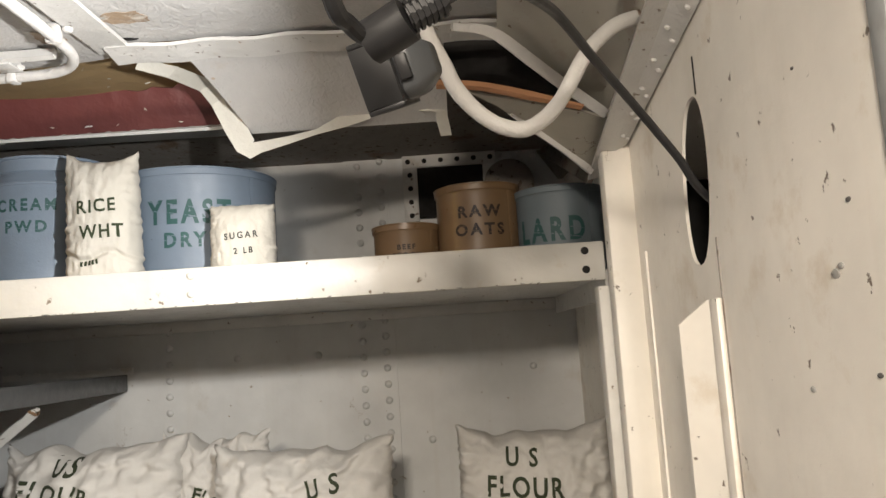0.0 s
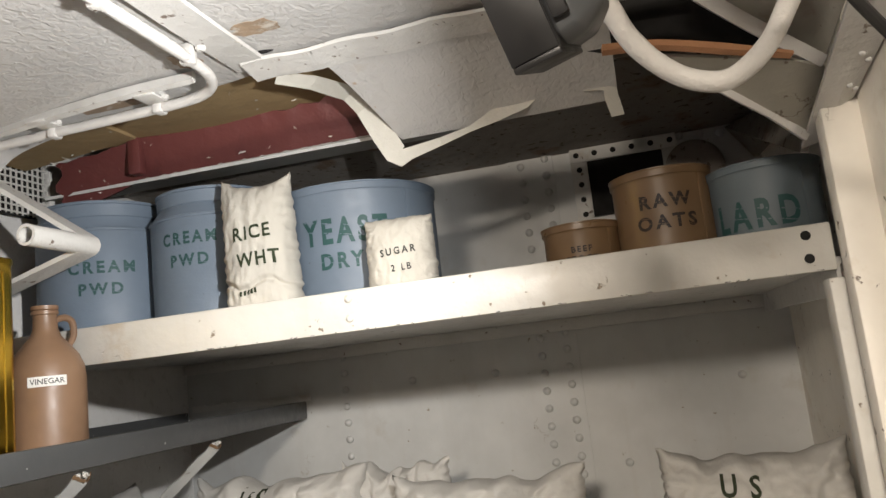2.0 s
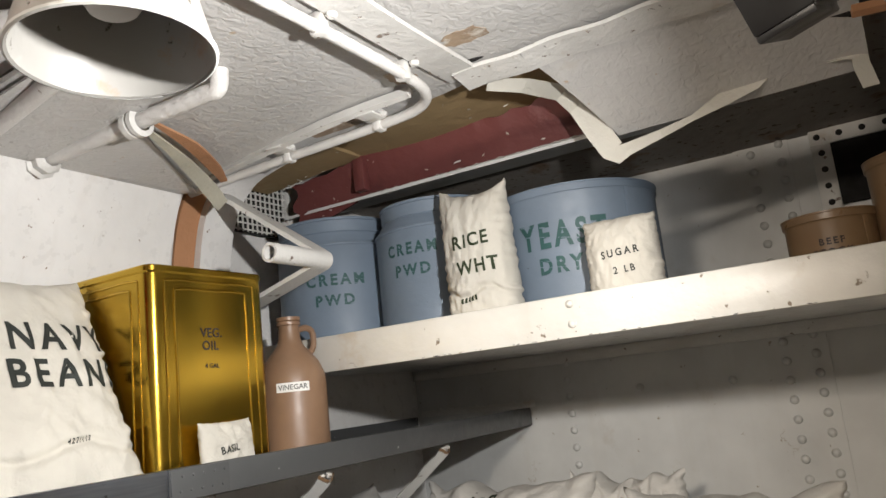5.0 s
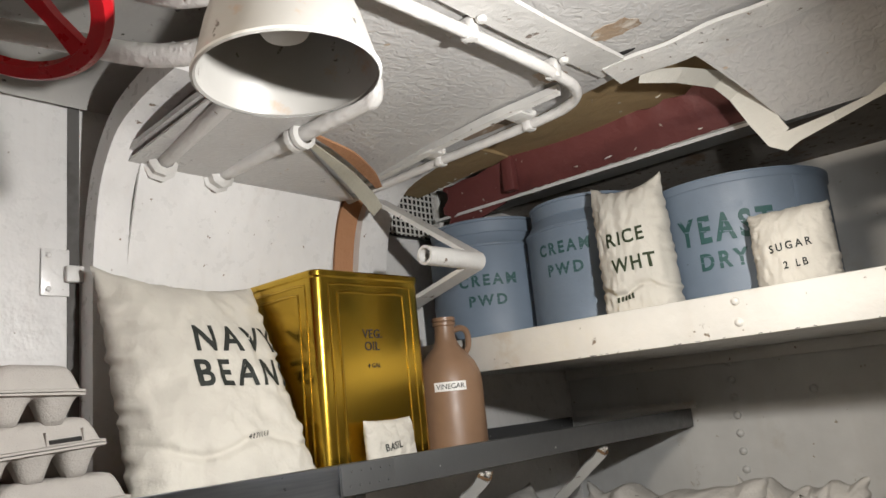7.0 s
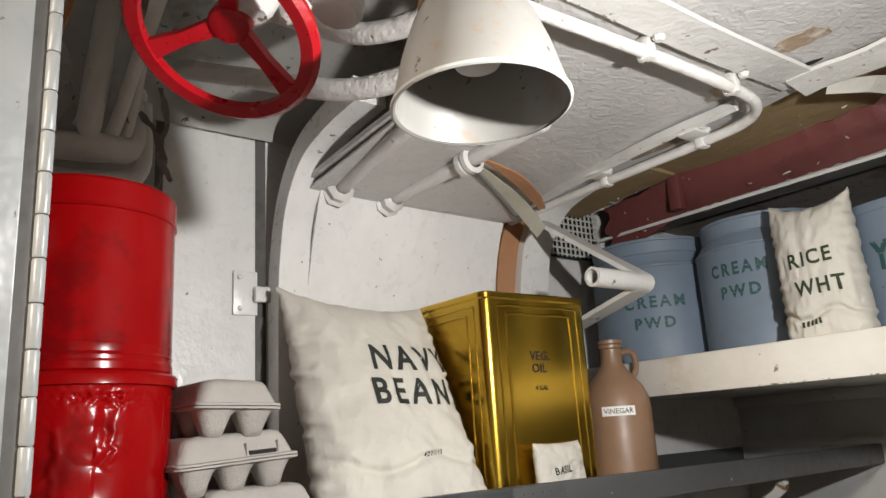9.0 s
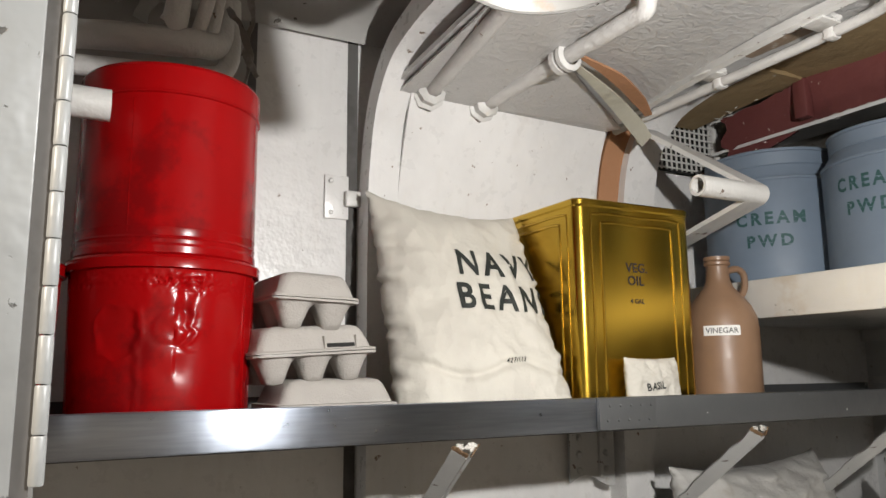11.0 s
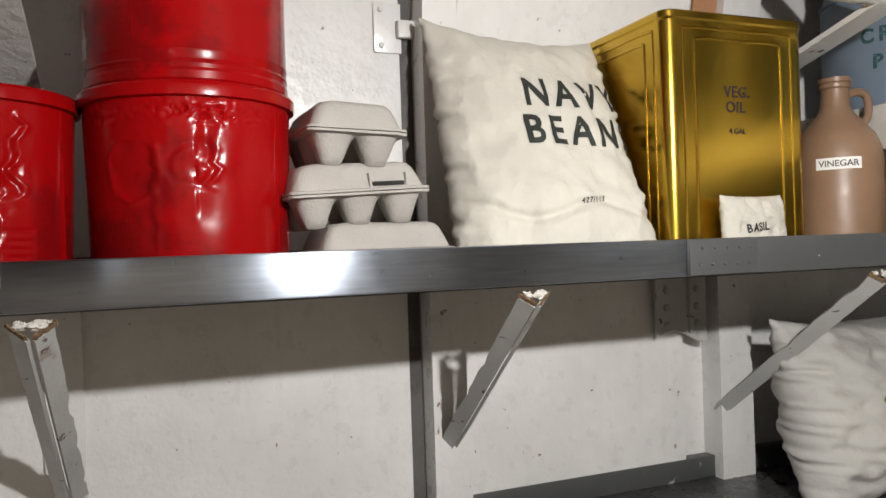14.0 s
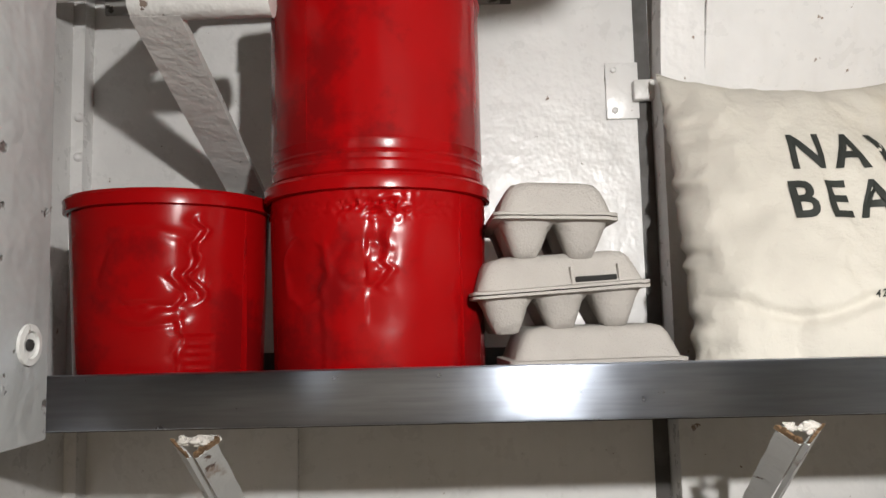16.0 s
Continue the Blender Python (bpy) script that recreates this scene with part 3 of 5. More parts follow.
for face in lip.faces:
    for corner in face.loops:
        corner[uv].uv = (corner.vert.co.z + corner.vert.co.x * 0.3, corner.vert.co.y)
part("steel_lip", lip, M["steel"], west, "scratched stainless steel lip")
part("grey_lip", box(-0.812, -0.799, 0.955, 2.062, 1.470, 1.513, bevel=0.0025), M["grey"], west, "grey painted lip with pale wear")
part("flaking_strip", sheet(lambda u, v: (-1.12 + 0.34 * u, 2.052, 1.513 + (0.016 + 0.006 * noise.noise((u * 25, 1, 2))) * v), 40, 2, 0.003), M["trim"], west, "flaking white back edge")
part("joint_strap", box(-0.800, -0.797, 0.956, 1.055, 1.471, 1.512, bevel=0.001), M["grey"], west)
part("back_upstand", box(-1.143, -1.135, 0.04, 2.05, 1.475, 1.515), M["grey"], west)
rivets(west, [(-0.797, 0.97 + 0.018 * i + 0.004 * j, 1.483 + 0.019 * j) for i in range(5) for j in range(2)], (1, 0, 0), 0.002, M["grey"])


def strut(y, lean=0.0, label="chipped grey-white angle iron strut under the shelf"):
    s = thing("shelf_strut", (-0.82, y, 1.468), label, "bracket", "struts under the long shelf")
    top, low = Vector((0.0, 0.0, -0.012)), Vector((-0.298, lean, -0.240))
    out = Vector((0.63, 0, -0.776))
    way = (low - top).normalized()
    for name, side in (("flange", -1), ("web", 1)):
        edge = Vector((0, side * 0.017, 0)) - 0.002 * out
        apex = Vector((0, side * 0.002, 0)) + 0.012 * out
        mid = (edge + apex) / 2
        bm = bmesh.new()
        across = (apex - edge).normalized()
        nrm = way.cross(across).normalized() * 0.002
        rows = []
        for i in range(25):
            c = top.lerp(low, i / 24) + mid
            nick = 0.0022 * abs(noise.noise((i * 1.7, y * 9, side))) + 0.003 * (noise.noise((i * 0.6, y * 5, side + 4)) > 0.32)
            w = (apex - edge).length / 2
            rows.append([bm.verts.new(c + across * k + nrm * j) for k, j in ((-w + nick, -1), (w, -1), (w, 1), (-w + nick, 1))])
        for p, q in zip(rows, rows[1:]):
            for k in range(4):
                bm.faces.new((p[k], p[(k + 1) % 4], q[(k + 1) % 4], q[k]))
        bm.faces.new(rows[0])
        bm.faces.new(rows[-1])
        part(name, bm, M["strut"], s)
    for side in (-1, 1):
        edge, apex = Vector((0, side * 0.017, 0)) - 0.002 * out, Vector((0, side * 0.002, 0)) + 0.012 * out
        bm = bmesh.new()
        rows = []
        for i in range(19):
            c = top + edge.lerp(apex, i / 18)
            wob = noise.noise((i * 0.9, y * 9, side))
            rows.append([bm.verts.new(c + Vector((0, side * 0.0012 + dy, 0)) - way * (0.004 + dz + 0.003 * wob)) for dy, dz in ((-0.0016, -0.003), (0.0016, -0.003), (0.0014 + 0.001 * wob, 0.0025), (-0.0014, 0.0025 + 0.002 * wob))])
        for p, q in zip(rows, rows[1:]):
            for k in range(4):
                bm.faces.new((p[k], p[(k + 1) % 4], q[(k + 1) % 4], q[k]))
        bm.faces.new(rows[0])
        bm.faces.new(rows[-1])
        part("rusty_edge", bm, M["rust"], s, "bare brown torn edge", smooth=25)
    for cx, cy, r in ((0.004, 0.006, 0.0056), (0.002, -0.008, 0.0042), (-0.006, 0.013, 0.0040)):
        bm = bmesh.new()
        bmesh.ops.create_icosphere(bm, subdivisions=3, radius=1.0)
        for v in bm.verts:
            d = v.co.copy()
            k = 1 + 0.8 * noise.noise(d * 1.4 + Vector((y * 9, cy * 90, 0))) + 0.2 * noise.noise(d * 4.5 + Vector((0, y * 7, 3)))
            v.co = Vector((cx + d.x * r * 0.7 * k, cy + d.y * r * 1.3 * k, -0.009 + d.z * r * 0.8 * k))
        part("torn_end", bm, M["torn"], s, "torn flaking white paint at the end", smooth=20)
    return s


strut(0.766, 0.016)
strut(0.290, 0.0)
strut(1.281, -0.006)
strut(1.66, 0.0)

# joint cover under the shelf, on the wall frame
cover = thing("frame_joint_plate", (-1.11, 1.19, 1.41), "painted joint plate with bolt heads on the wall frame", "plate")
part("plate", sheet(lambda u, v: (0.0, -0.05 + 0.10 * u, -0.055 + 0.115 * v + (0.012 * math.sin(5 * u) if v == 0 else 0)), 6, 4, 0.006), M["strut"], cover)
part("fold", box(-0.005, 0.012, 0.012, 0.02, -0.05, 0.06, bevel=0.002), M["strut"], cover)
rivets(cover, [(0.006, -0.03 + 0.03 * i, -0.035 + 0.028 * j) for i in range(3) for j in range(4) if i != 1], (1, 0, 0), 0.006, M["strut"])

# lower shelves
low = thing("lower_shelf", (0, 0, 0), "dark grey steel shelf under the long shelf", "shelf")
part("shelf_plate", box(-1.14, -0.80, 0.30, 2.06, 1.104, 1.112), M["darkgrey"], low)
part("front_lip", box(-0.812, -0.80, 0.30, 2.06, 1.112, 1.145, bevel=0.002), M["darkgrey"], low)
part("back_upstand", box(-1.143, -1.120, 0.30, 2.06, 1.112, 1.148, bevel=0.002), M["grey"], low)
lowb = thing("sack_shelf", (0, 0, 0), "white steel shelf that carries the flour sacks", "shelf")
part("shelf_plate", box(-0.795, 0.366, 1.42, 2.066, 1.085, 1.095), M["trim"], lowb)
part("front_beam", box(-0.795, 0.318, 1.40, 1.42, 1.06, 1.12, bevel=0.003), M["shelf_white"], lowb)

# ---- curved frames and panels of the west wall ----
HULL = [(-1.118, 0.9), (-1.118, 1.55), (-1.116, 1.78), (-1.108, 1.88), (-1.080, 1.975), (-1.020, 2.040), (-0.935, 2.066), (-0.84, 2.075)]
structure("trim_hull_frame", ribbon([(x, 0.778, z) for x, z in HULL], (0, 1, 0), 0.052, 0.040, 6), M["white"], "white painted curved hull frame")
# flat dark strip paints the shadow of the recess by the frame
structure("trim_frame_gap", box(-1.1449, -1.143, 0.734, 0.752, 0.9, 2.105), M["gap"], "dark strip painted for the shaded gap beside the frame")
structure("wall_west_panel", sheet(lambda u, v: (-1.128 + 0.085 * max(0.0, (v - 0.657) / 0.343) ** 1.8, 0.804 + 0.40 * u, 0.95 + 1.055 * v), 3, 22, 0.006), M["white"], "white painted curved lining panel")
rivets(WALL_W, [(-1.121, 0.823, 1.865), (-1.121, 0.823, 1.93), (-1.119, 0.90, 1.895), (-1.119, 1.0, 1.89), (-1.119, 1.10, 1.885)], (1, 0, 0), 0.006, M["white"])
latch = thing("latch_plate", (-1.142, 0.715, 1.831), "white painted latch plate screwed to the wall", "plate")
part("plate", box(0, 0.0022, -0.020, 0.021, -0.036, 0.036, bevel=0.0008), M["white"], latch)
part("tongue", box(0.003, 0.016, 0.012, 0.040, -0.016, 0.010, bevel=0.003), M["trim"], latch)
rivets(latch, [(0.004, -0.010, 0.026), (0.004, -0.010, -0.026)], (1, 0, 0), 0.004, M["white"])
# lower wall seams
structure("trim_lower_frame", box(-1.145, -1.115, 0.755, 0.815, 0.0, 1.468), M["white"], "white painted frame under the shelf")
structure("trim_lower_frame_2", box(-1.145, -1.10, 1.262, 1.33, 0.0, 1.468), M["white"], "white painted frame under the shelf")
structure("trim_lower_seam", box(-1.145, -1.137, 0.26, 0.305, 0.0, 1.468), M["white"], "white painted plate seam")
# flat dark strip painted for the depth of a crevice
structure("trim_wall_crevice", box(-1.1449, -1.143, 0.566, 0.580, 1.95, 2.105), M["gap"], "dark strip painted for the crevice beside the upper panel")
# darker plate colours in the recess shade behind the pipes, with grime
structure("wall_upper_recess", box(-1.1449, -1.140, 0.06, 0.566, 1.95, 2.105), M["haunch"], "grimy plate behind the pipes, darkened as a shaded recess")
structure("trim_corner_angle", box(-1.145, -1.12, 0.03, 0.045, 0.0, 2.02), M["white"], "painted corner angle")
rivets(WALL_W, [(-1.12, 0.04, 1.56 + 0.05 * i) for i in range(6)], (1, 0.3, 0), 0.006, M["white"])

# second frame beyond the tin, with its bare fibre lining and a thin pipe
structure("trim_hull_frame_2", ribbon([(x - 0.01, 1.322, z) for x, z in [(-1.118, 1.477)] + HULL[1:]], (0, 1, 0), 0.078, 0.05, 6), M["white"], "white painted curved hull frame")
structure("trim_fibre_lining", ribbon([(x - 0.016, 1.258, z) for x, z in HULL[1:]], (0, 1, 0), 0.048, 0.03, 6), M["fibre"], "bare brown fibre lining")
thin = thing("thin_pipe", (0, 0, 0), "thin white painted pipe running up the wall frame", "pipe")
part("pipe_run", tube([(x + 0.004, 1.213, z) for x, z in [(-1.118, 1.477)] + HULL[1:]], 0.010, 10, 6), M["pipe"], thin)

# wire grille behind
gr = thing("wire_grille", (0, 0, 0), "white painted wire mesh grille over a black panel painted for an unlit opening", "grille")
# black panel colours in the darkness behind the wires
part("backing", box(-1.125, -1.12, 1.37, 1.55, 1.955, 2.09), M["dark"], gr, "black panel painted for an unlit opening")
for i in range(13):
    y = 1.375 + 0.014 * i
    part("wire", box(-1.112, -1.109, y, y + 0.003, 1.955, 2.09), M["mesh"], gr)
for i in range(10):
    z = 1.957 + 0.014 * i
    part("wire", box(-1.109, -1.106, 1.37, 1.55, z, z + 0.003), M["mesh"], gr)
part("frame", box(-1.12, -1.10, 1.552, 1.66, 1.86, 2.10, bevel=0.003), M["trim"], gr)

# ---- ceiling boards, straps, frame and insulation (the pieces of the lowered ceiling) ----
def zc(x):
    return 2.035 + 0.045 * min(0.0, x + 0.45) - 0.02 * max(0.0, -0.85 - x)


structure("ceiling_board", sheet(lambda u, v: (-1.06 + 0.61 * u, 0.78 + (0.49 - 0.03 * (1 - u) ** 2 - 0.10 * max(0, u - 0.85) ** 1.2) * v, zc(-1.06 + 0.61 * u)), 12, 10, 0.008), M["ceiling"], "embossed white painted ceiling board")
structure("ceiling_board_2", box(-0.445, 0.33, -0.35, 1.215, 2.036, 2.044), M["ceiling"], "embossed white painted ceiling board")
structure("ceiling_board_3", box(-0.86, -0.445, -0.35, 0.30, 2.05, 2.058), M["ceiling"], "embossed white painted ceiling board")
structure("ceiling_board_4", sheet(lambda u, v: (-0.345 + 0.415 * u + 0.06 * v * (1 - u), 1.235 + 0.19 * v, 2.026 - 0.085 * v ** 1.2), 6, 6, 0.006), M["ceiling"], "sagging embossed ceiling board")
structure("ceiling_strap", sheet(lambda u, v: (-0.47 + 0.055 * u, -0.3 + 1.53 * v, 2.026 + 0.002 * math.sin(20 * v)), 2, 24, 0.006), M["trim"], "white painted ceiling strap")
structure("ceiling_strap_2", sheet(lambda u, v: (-0.45 + 0.62 * u, 1.20 + 0.05 * v, 2.024 - 0.008 * v + 0.002 * math.sin(30 * u)), 24, 2, 0.006), M["trim"], "white painted ceiling strap")
structure("ceiling_edge_strip", ribbon([(-1.0, 1.226, 2.006), (-0.86, 1.208, 2.010), (-0.664, 1.186, 2.013), (-0.52, 1.190, 2.018)], (0, 0.35, 1), [0.010, 0.015, 0.016, 0.014], 0.010, 6), M["trim"], "flaking white edge strip of the ceiling board")
# solid dark ribbon stands for the shadow gap along the edge strip
structure("ceiling_edge_gap", ribbon([(-1.0, 1.240, 2.018), (-0.86, 1.224, 2.020), (-0.664, 1.203, 2.022), (-0.54, 1.203, 2.024)], (0, 1, 0), 0.022, 0.004, 6), M["gap"], "dark strip painted for the shaded gap by the board")
structure("ceiling_insulation", sheet(lambda u, v: (-1.10 + 0.80 * u, 1.22 + 0.30 * v, 2.085 - 0.02 * v + 0.006 * math.sin(9 * u)), 16, 6, 0.02), M["ochre"], "ochre insulation where the ceiling board is missing")
def maroon(u, v):
    x = -1.035 + 0.675 * u + (0.03 * noise.noise((v * 3.5, 7.0, 1)) + 0.012 * noise.noise((v * 11, 2.0, 5))) * max(0.0, 1 - 6 * u)
    drop = 0.055 * max(0.0, (-0.86 - x) / 0.24) ** 0.8
    ragged = 0.012 * noise.noise((x * 22, 3.0, 0)) * (1 - v) ** 2 + 0.005 * noise.noise((x * 60, 9.0, 0)) * (1 - v) ** 2
    return (x, 1.495 + 0.03 * v, 2.066 - 0.072 * v - drop * (0.5 + 0.5 * v) + ragged)


structure("beam_maroon", sheet(maroon, 70, 8, 0.02), M["maroon"], "maroon primed deck frame with a ragged paint edge")
structure("beam_maroon_joint", box(-0.862, -0.835, 1.488, 1.51, 1.995, 2.068, bevel=0.004), M["maroon"], "maroon primed joint lump")
structure("trim_flaked_edge", sheet(lambda u, v: (-0.86 + 0.50 * u, 1.518 + 0.010 * v, 1.990 - (0.003 + 0.004 * noise.noise((u * 23, 1, 8))) * v + 0.004 * noise.noise((u * 40, v * 2, 4))), 80, 2, 0.002), M["haunch"], "flaking painted edge under the maroon frame")
structure("ceiling_haunch_north", flat([(-1.10, 1.26, 2.045), (-0.84, 1.27, 2.062), (-0.84, 1.49, 2.064), (-1.10, 1.49, 2.045)], 0.008), M["ochre"], "ochre insulation")

rib = thing("peeled_paint_ribbon", (0, 0, 0), "long peeled strip of white paint hanging in a loop", "paint strip")
part("strip", ribbon([(-0.425, 1.262, 2.022), (-0.385, 1.31, 2.022), (-0.348, 1.372, 2.017), (-0.334, 1.396, 1.998), (-0.313, 1.406, 1.954), (-0.294, 1.410, 1.915), (-0.284, 1.410, 1.906), (-0.268, 1.409, 1.911), (-0.215, 1.404, 1.919), (-0.165, 1.40, 1.929), (-0.115, 1.397, 1.945), (-0.075, 1.40, 1.960), (-0.05, 1.40, 1.972)],
                     [(0.5, -0.3, 0.6), (0.8, -0.2, 0.3), (0.9, -0.2, 0.2), (0.95, 0, 0.25), (0.97, 0.1, 0.2), (0.95, 0.1, 0.3), (0.6, 0, 0.8), (0.0, 0.1, 1), (-0.1, 0.4, 1), (-0.2, 0.6, 0.8), (-0.25, 0.3, 1), (-0.3, 0.2, 1), (-0.3, 0.2, 1)],
                     [0.02, 0.03, 0.037, 0.035, 0.039, 0.037, 0.030, 0.022, 0.017, 0.015, 0.027, 0.033, 0.022], 0.0008, 1), M["paper"], rib, smooth=12)
flap = thing("peeled_paint_flap", (0, 0, 0), "curled flap of peeling paint at the ceiling corner", "paint strip")
part("flap", ribbon([(0.02, 1.40, 1.958), (0.055, 1.40, 1.955), (0.06, 1.40, 1.935), (0.065, 1.395, 1.905)], (0.5, 0.2, 0.3), [0.01, 0.02, 0.022, 0.02], 0.0015, 6), M["paper"], flap)
peel = thing("peeled_ceiling_corner", (0, 0, 0), "curled brown-backed flap of ceiling board", "paint strip")
part("flap", ribbon([(-0.835, 0.965, 1.993), (-0.90, 1.09, 1.984), (-0.955, 1.19, 1.970), (-0.985, 1.245, 1.955)], [(0.8, -0.4, 0.1), (0.8, -0.4, 0.2), (0.8, -0.4, 0.5), (0.7, -0.3, 0.7)], [0.008, 0.022, 0.028, 0.026], 0.003, 6), M["flap"], peel)
part("bare_edge", ribbon([(-0.825, 0.975, 2.000), (-0.86, 1.07, 1.998), (-0.91, 1.16, 1.994), (-0.95, 1.22, 1.990)], (0.9, -0.4, 0.1), [0.006, 0.022, 0.022, 0.012], 0.004, 6), M["fibre"], peel, "bare brown board edge")
structure("ceiling_lower_slope", flat([(-1.055, 0.785, 1.990), (-0.70, 0.785, 2.018), (-0.70, 0.90, 2.018), (-0.86, 0.97, 2.004), (-1.00, 1.20, 1.975), (-1.055, 1.20, 1.985)], 0.004), M["ceiling"], "painted sloping board edge")

def blotch(name, cx, cy, z, rx, ry, mat, label, seed):
    bm = bmesh.new()
    ring = [bm.verts.new((cx + rx * (1 + 0.45 * noise.noise((math.cos(a) * 2, math.sin(a) * 2, seed))) * math.cos(a), cy + ry * (1 + 0.45 * noise.noise((math.cos(a) * 2 + 5, math.sin(a) * 2, seed))) * math.sin(a), z)) for a in [2 * math.pi * i / 40 for i in range(40)]]
    bm.faces.new(ring)
    out = bmesh.ops.extrude_face_region(bm, geom=bm.faces[:])
    bmesh.ops.translate(bm, verts=[g for g in out["geom"] if isinstance(g, bmesh.types.BMVert)], vec=(0, 0, 0.0006))
    structure(name, bm, mat, label)


M["stain"] = material("brown_water_stain", (0.34, 0.25, 0.17), 0.5, lumps=0.25, lump_scale=60, tint=0.2, dirt=(0.60, 0.56, 0.50), dirt_scale=26, dirt_from=0.52, dirt_amount=0.9)
blotch("ceiling_stain", -0.385, 1.125, 2.0353, 0.034, 0.020, M["stain"], "brown water stain", 1)
blotch("ceiling_stain_2", -0.33, 0.99, 2.0353, 0.018, 0.012, M["stain"], "brown water stain", 2)
blotch("ceiling_stain_3", -0.515, 1.165, 2.0305, 0.020, 0.030, M["stain"], "brown water stain", 3)
blotch("ceiling_stain_4", -0.70, 1.235, 2.0215, 0.10, 0.012, M["stain"], "brown water stain", 4)
blotch("ceiling_split", -0.425, 1.197, 2.0352, 0.030, 0.006, M["dark"], "dark split in the ceiling board", 5)

# flaked paint along the maroon frame, the straps and the shelf beam
def flakes(parent, places, mats, normal, seed):
    """Small torn flecks of paint, each a part of its own on a few shared meshes."""
    rnd = random.Random(seed)
    q = Vector((0, 0, 1)).rotation_difference(Vector(normal)).to_matrix().to_4x4()
    kinds = []
    for k in range(5):
        bm = bmesh.new()
        n = 9
        ring = [(1 + 0.5 * rnd.uniform(-1, 1)) for i in range(n)]
        lo = [bm.verts.new((r * math.cos(2 * math.pi * i / n), 0.55 * r * math.sin(2 * math.pi * i / n), 0)) for i, r in enumerate(ring)]
        hi = [bm.verts.new((0.85 * v.co.x, 0.85 * v.co.y, 0.12 + 0.10 * rnd.random())) for v in lo]
        bm.faces.new(hi)
        for i in range(n):
            bm.faces.new((lo[i], lo[(i + 1) % n], hi[(i + 1) % n], hi[i]))
        bmesh.ops.recalc_face_normals(bm, faces=bm.faces)
        me = bpy.data.meshes.new("paint_fleck")
        bm.to_mesh(me)
        bm.free()
        me.materials.append(M[mats[k % len(mats)]])
        kinds.append(me)
    for at in places:
        ob = new("paint_fleck", rnd.choice(kinds))
        ob.parent = parent
        size = rnd.uniform(0.0008, 0.0026)
        ob.matrix_local = Matrix.Translation(at) @ q @ Matrix.Rotation(rnd.uniform(-0.5, 0.5), 4, "Z") @ Matrix.Diagonal((size * rnd.uniform(1, 3.0), size, 0.002, 1))


rnd = random.Random(4)
maroon_beam = bpy.data.objects["beam_maroon"]
spots = []
for i in range(20):
    u, v = rnd.random() ** 2.2, rnd.choice((rnd.uniform(0, 0.1), rnd.uniform(0.88, 1.0)))
    spots.append(Vector(maroon(u, v)) + Vector((0, -0.0215, 0)))
flakes(maroon_beam, spots, ("trim", "flap", "paper"), (0, -0.92, -0.4), 5)
flakes(shelf, [(rnd.uniform(-0.85, 0.30), 1.3705, 1.6335 + 0.006 * rnd.random() ** 2) for i in range(70)], ("gap", "haunch", "gap"), (0, -1, 0), 6)
flakes(bpy.data.objects["ceiling_strap"], [(rnd.choice((-0.468, -0.417)) + rnd.uniform(-0.002, 0.002), rnd.uniform(0.55, 1.21), 2.0255) for i in range(40)], ("stain", "paper", "haunch"), (0, 0, -1), 7)
flakes(bpy.data.objects["ceiling_strap_2"], [(rnd.uniform(-0.44, 0.15), rnd.choice((1.203, 1.246)), 2.0205) for i in range(36)], ("stain", "paper", "haunch"), (0, 0, -1), 8)

# ---- pipes ----
cond = thing("ceiling_conduit", (0, 0, 0), "white painted conduit clipped along the ceiling strap", "pipe")
part("conduit", tube([(-0.49, 0.40, 2.012), (-0.485, 0.75, 2.012), (-0.482, 0.94, 2.012), (-0.482, 1.12, 2.010), (-0.492, 1.19, 2.006), (-0.53, 1.222, 2.002), (-0.61, 1.230, 2.0), (-0.80, 1.236, 2.0), (-0.93, 1.238, 1.998), (-1.06, 1.240, 1.995)], 0.0082, 12, 8, wobble=0.06), M["pipe"], cond)
for at in ((-0.482, 0.94, 2.012), (-0.484, 1.12, 2.012), (-0.607, 1.23, 2.0), (-0.805, 1.236, 2.0)):
    along_x = at[0] < -0.55
    b = (-0.008, 0.008, -0.0105, 0.0105, -0.010, 0.028) if along_x else (-0.0105, 0.0105, -0.008, 0.008, -0.010, 0.020)
    c = part("clip", box(*b, bevel=0.004), M["trim"], cond)
    c.location = at
    if along_x:
        part("clip_tab", box(at[0] - 0.014, at[0] + 0.020, at[1] - 0.046, at[1] - 0.008, at[2] + 0.004, at[2] + 0.008, bevel=0.0015), M["trim"], cond)
    d = part("clip_bolt", lathe([(0.0075, 0), (0.0075, 0.003), (0.005, 0.006), (0, 0.007)], 8), M["trim"], cond)
    d.matrix_local = pose(at[0] + (0.018 if along_x else 0.020), at[1] - (0.015 if along_x else 0.0), at[2] + 0.012, 180)
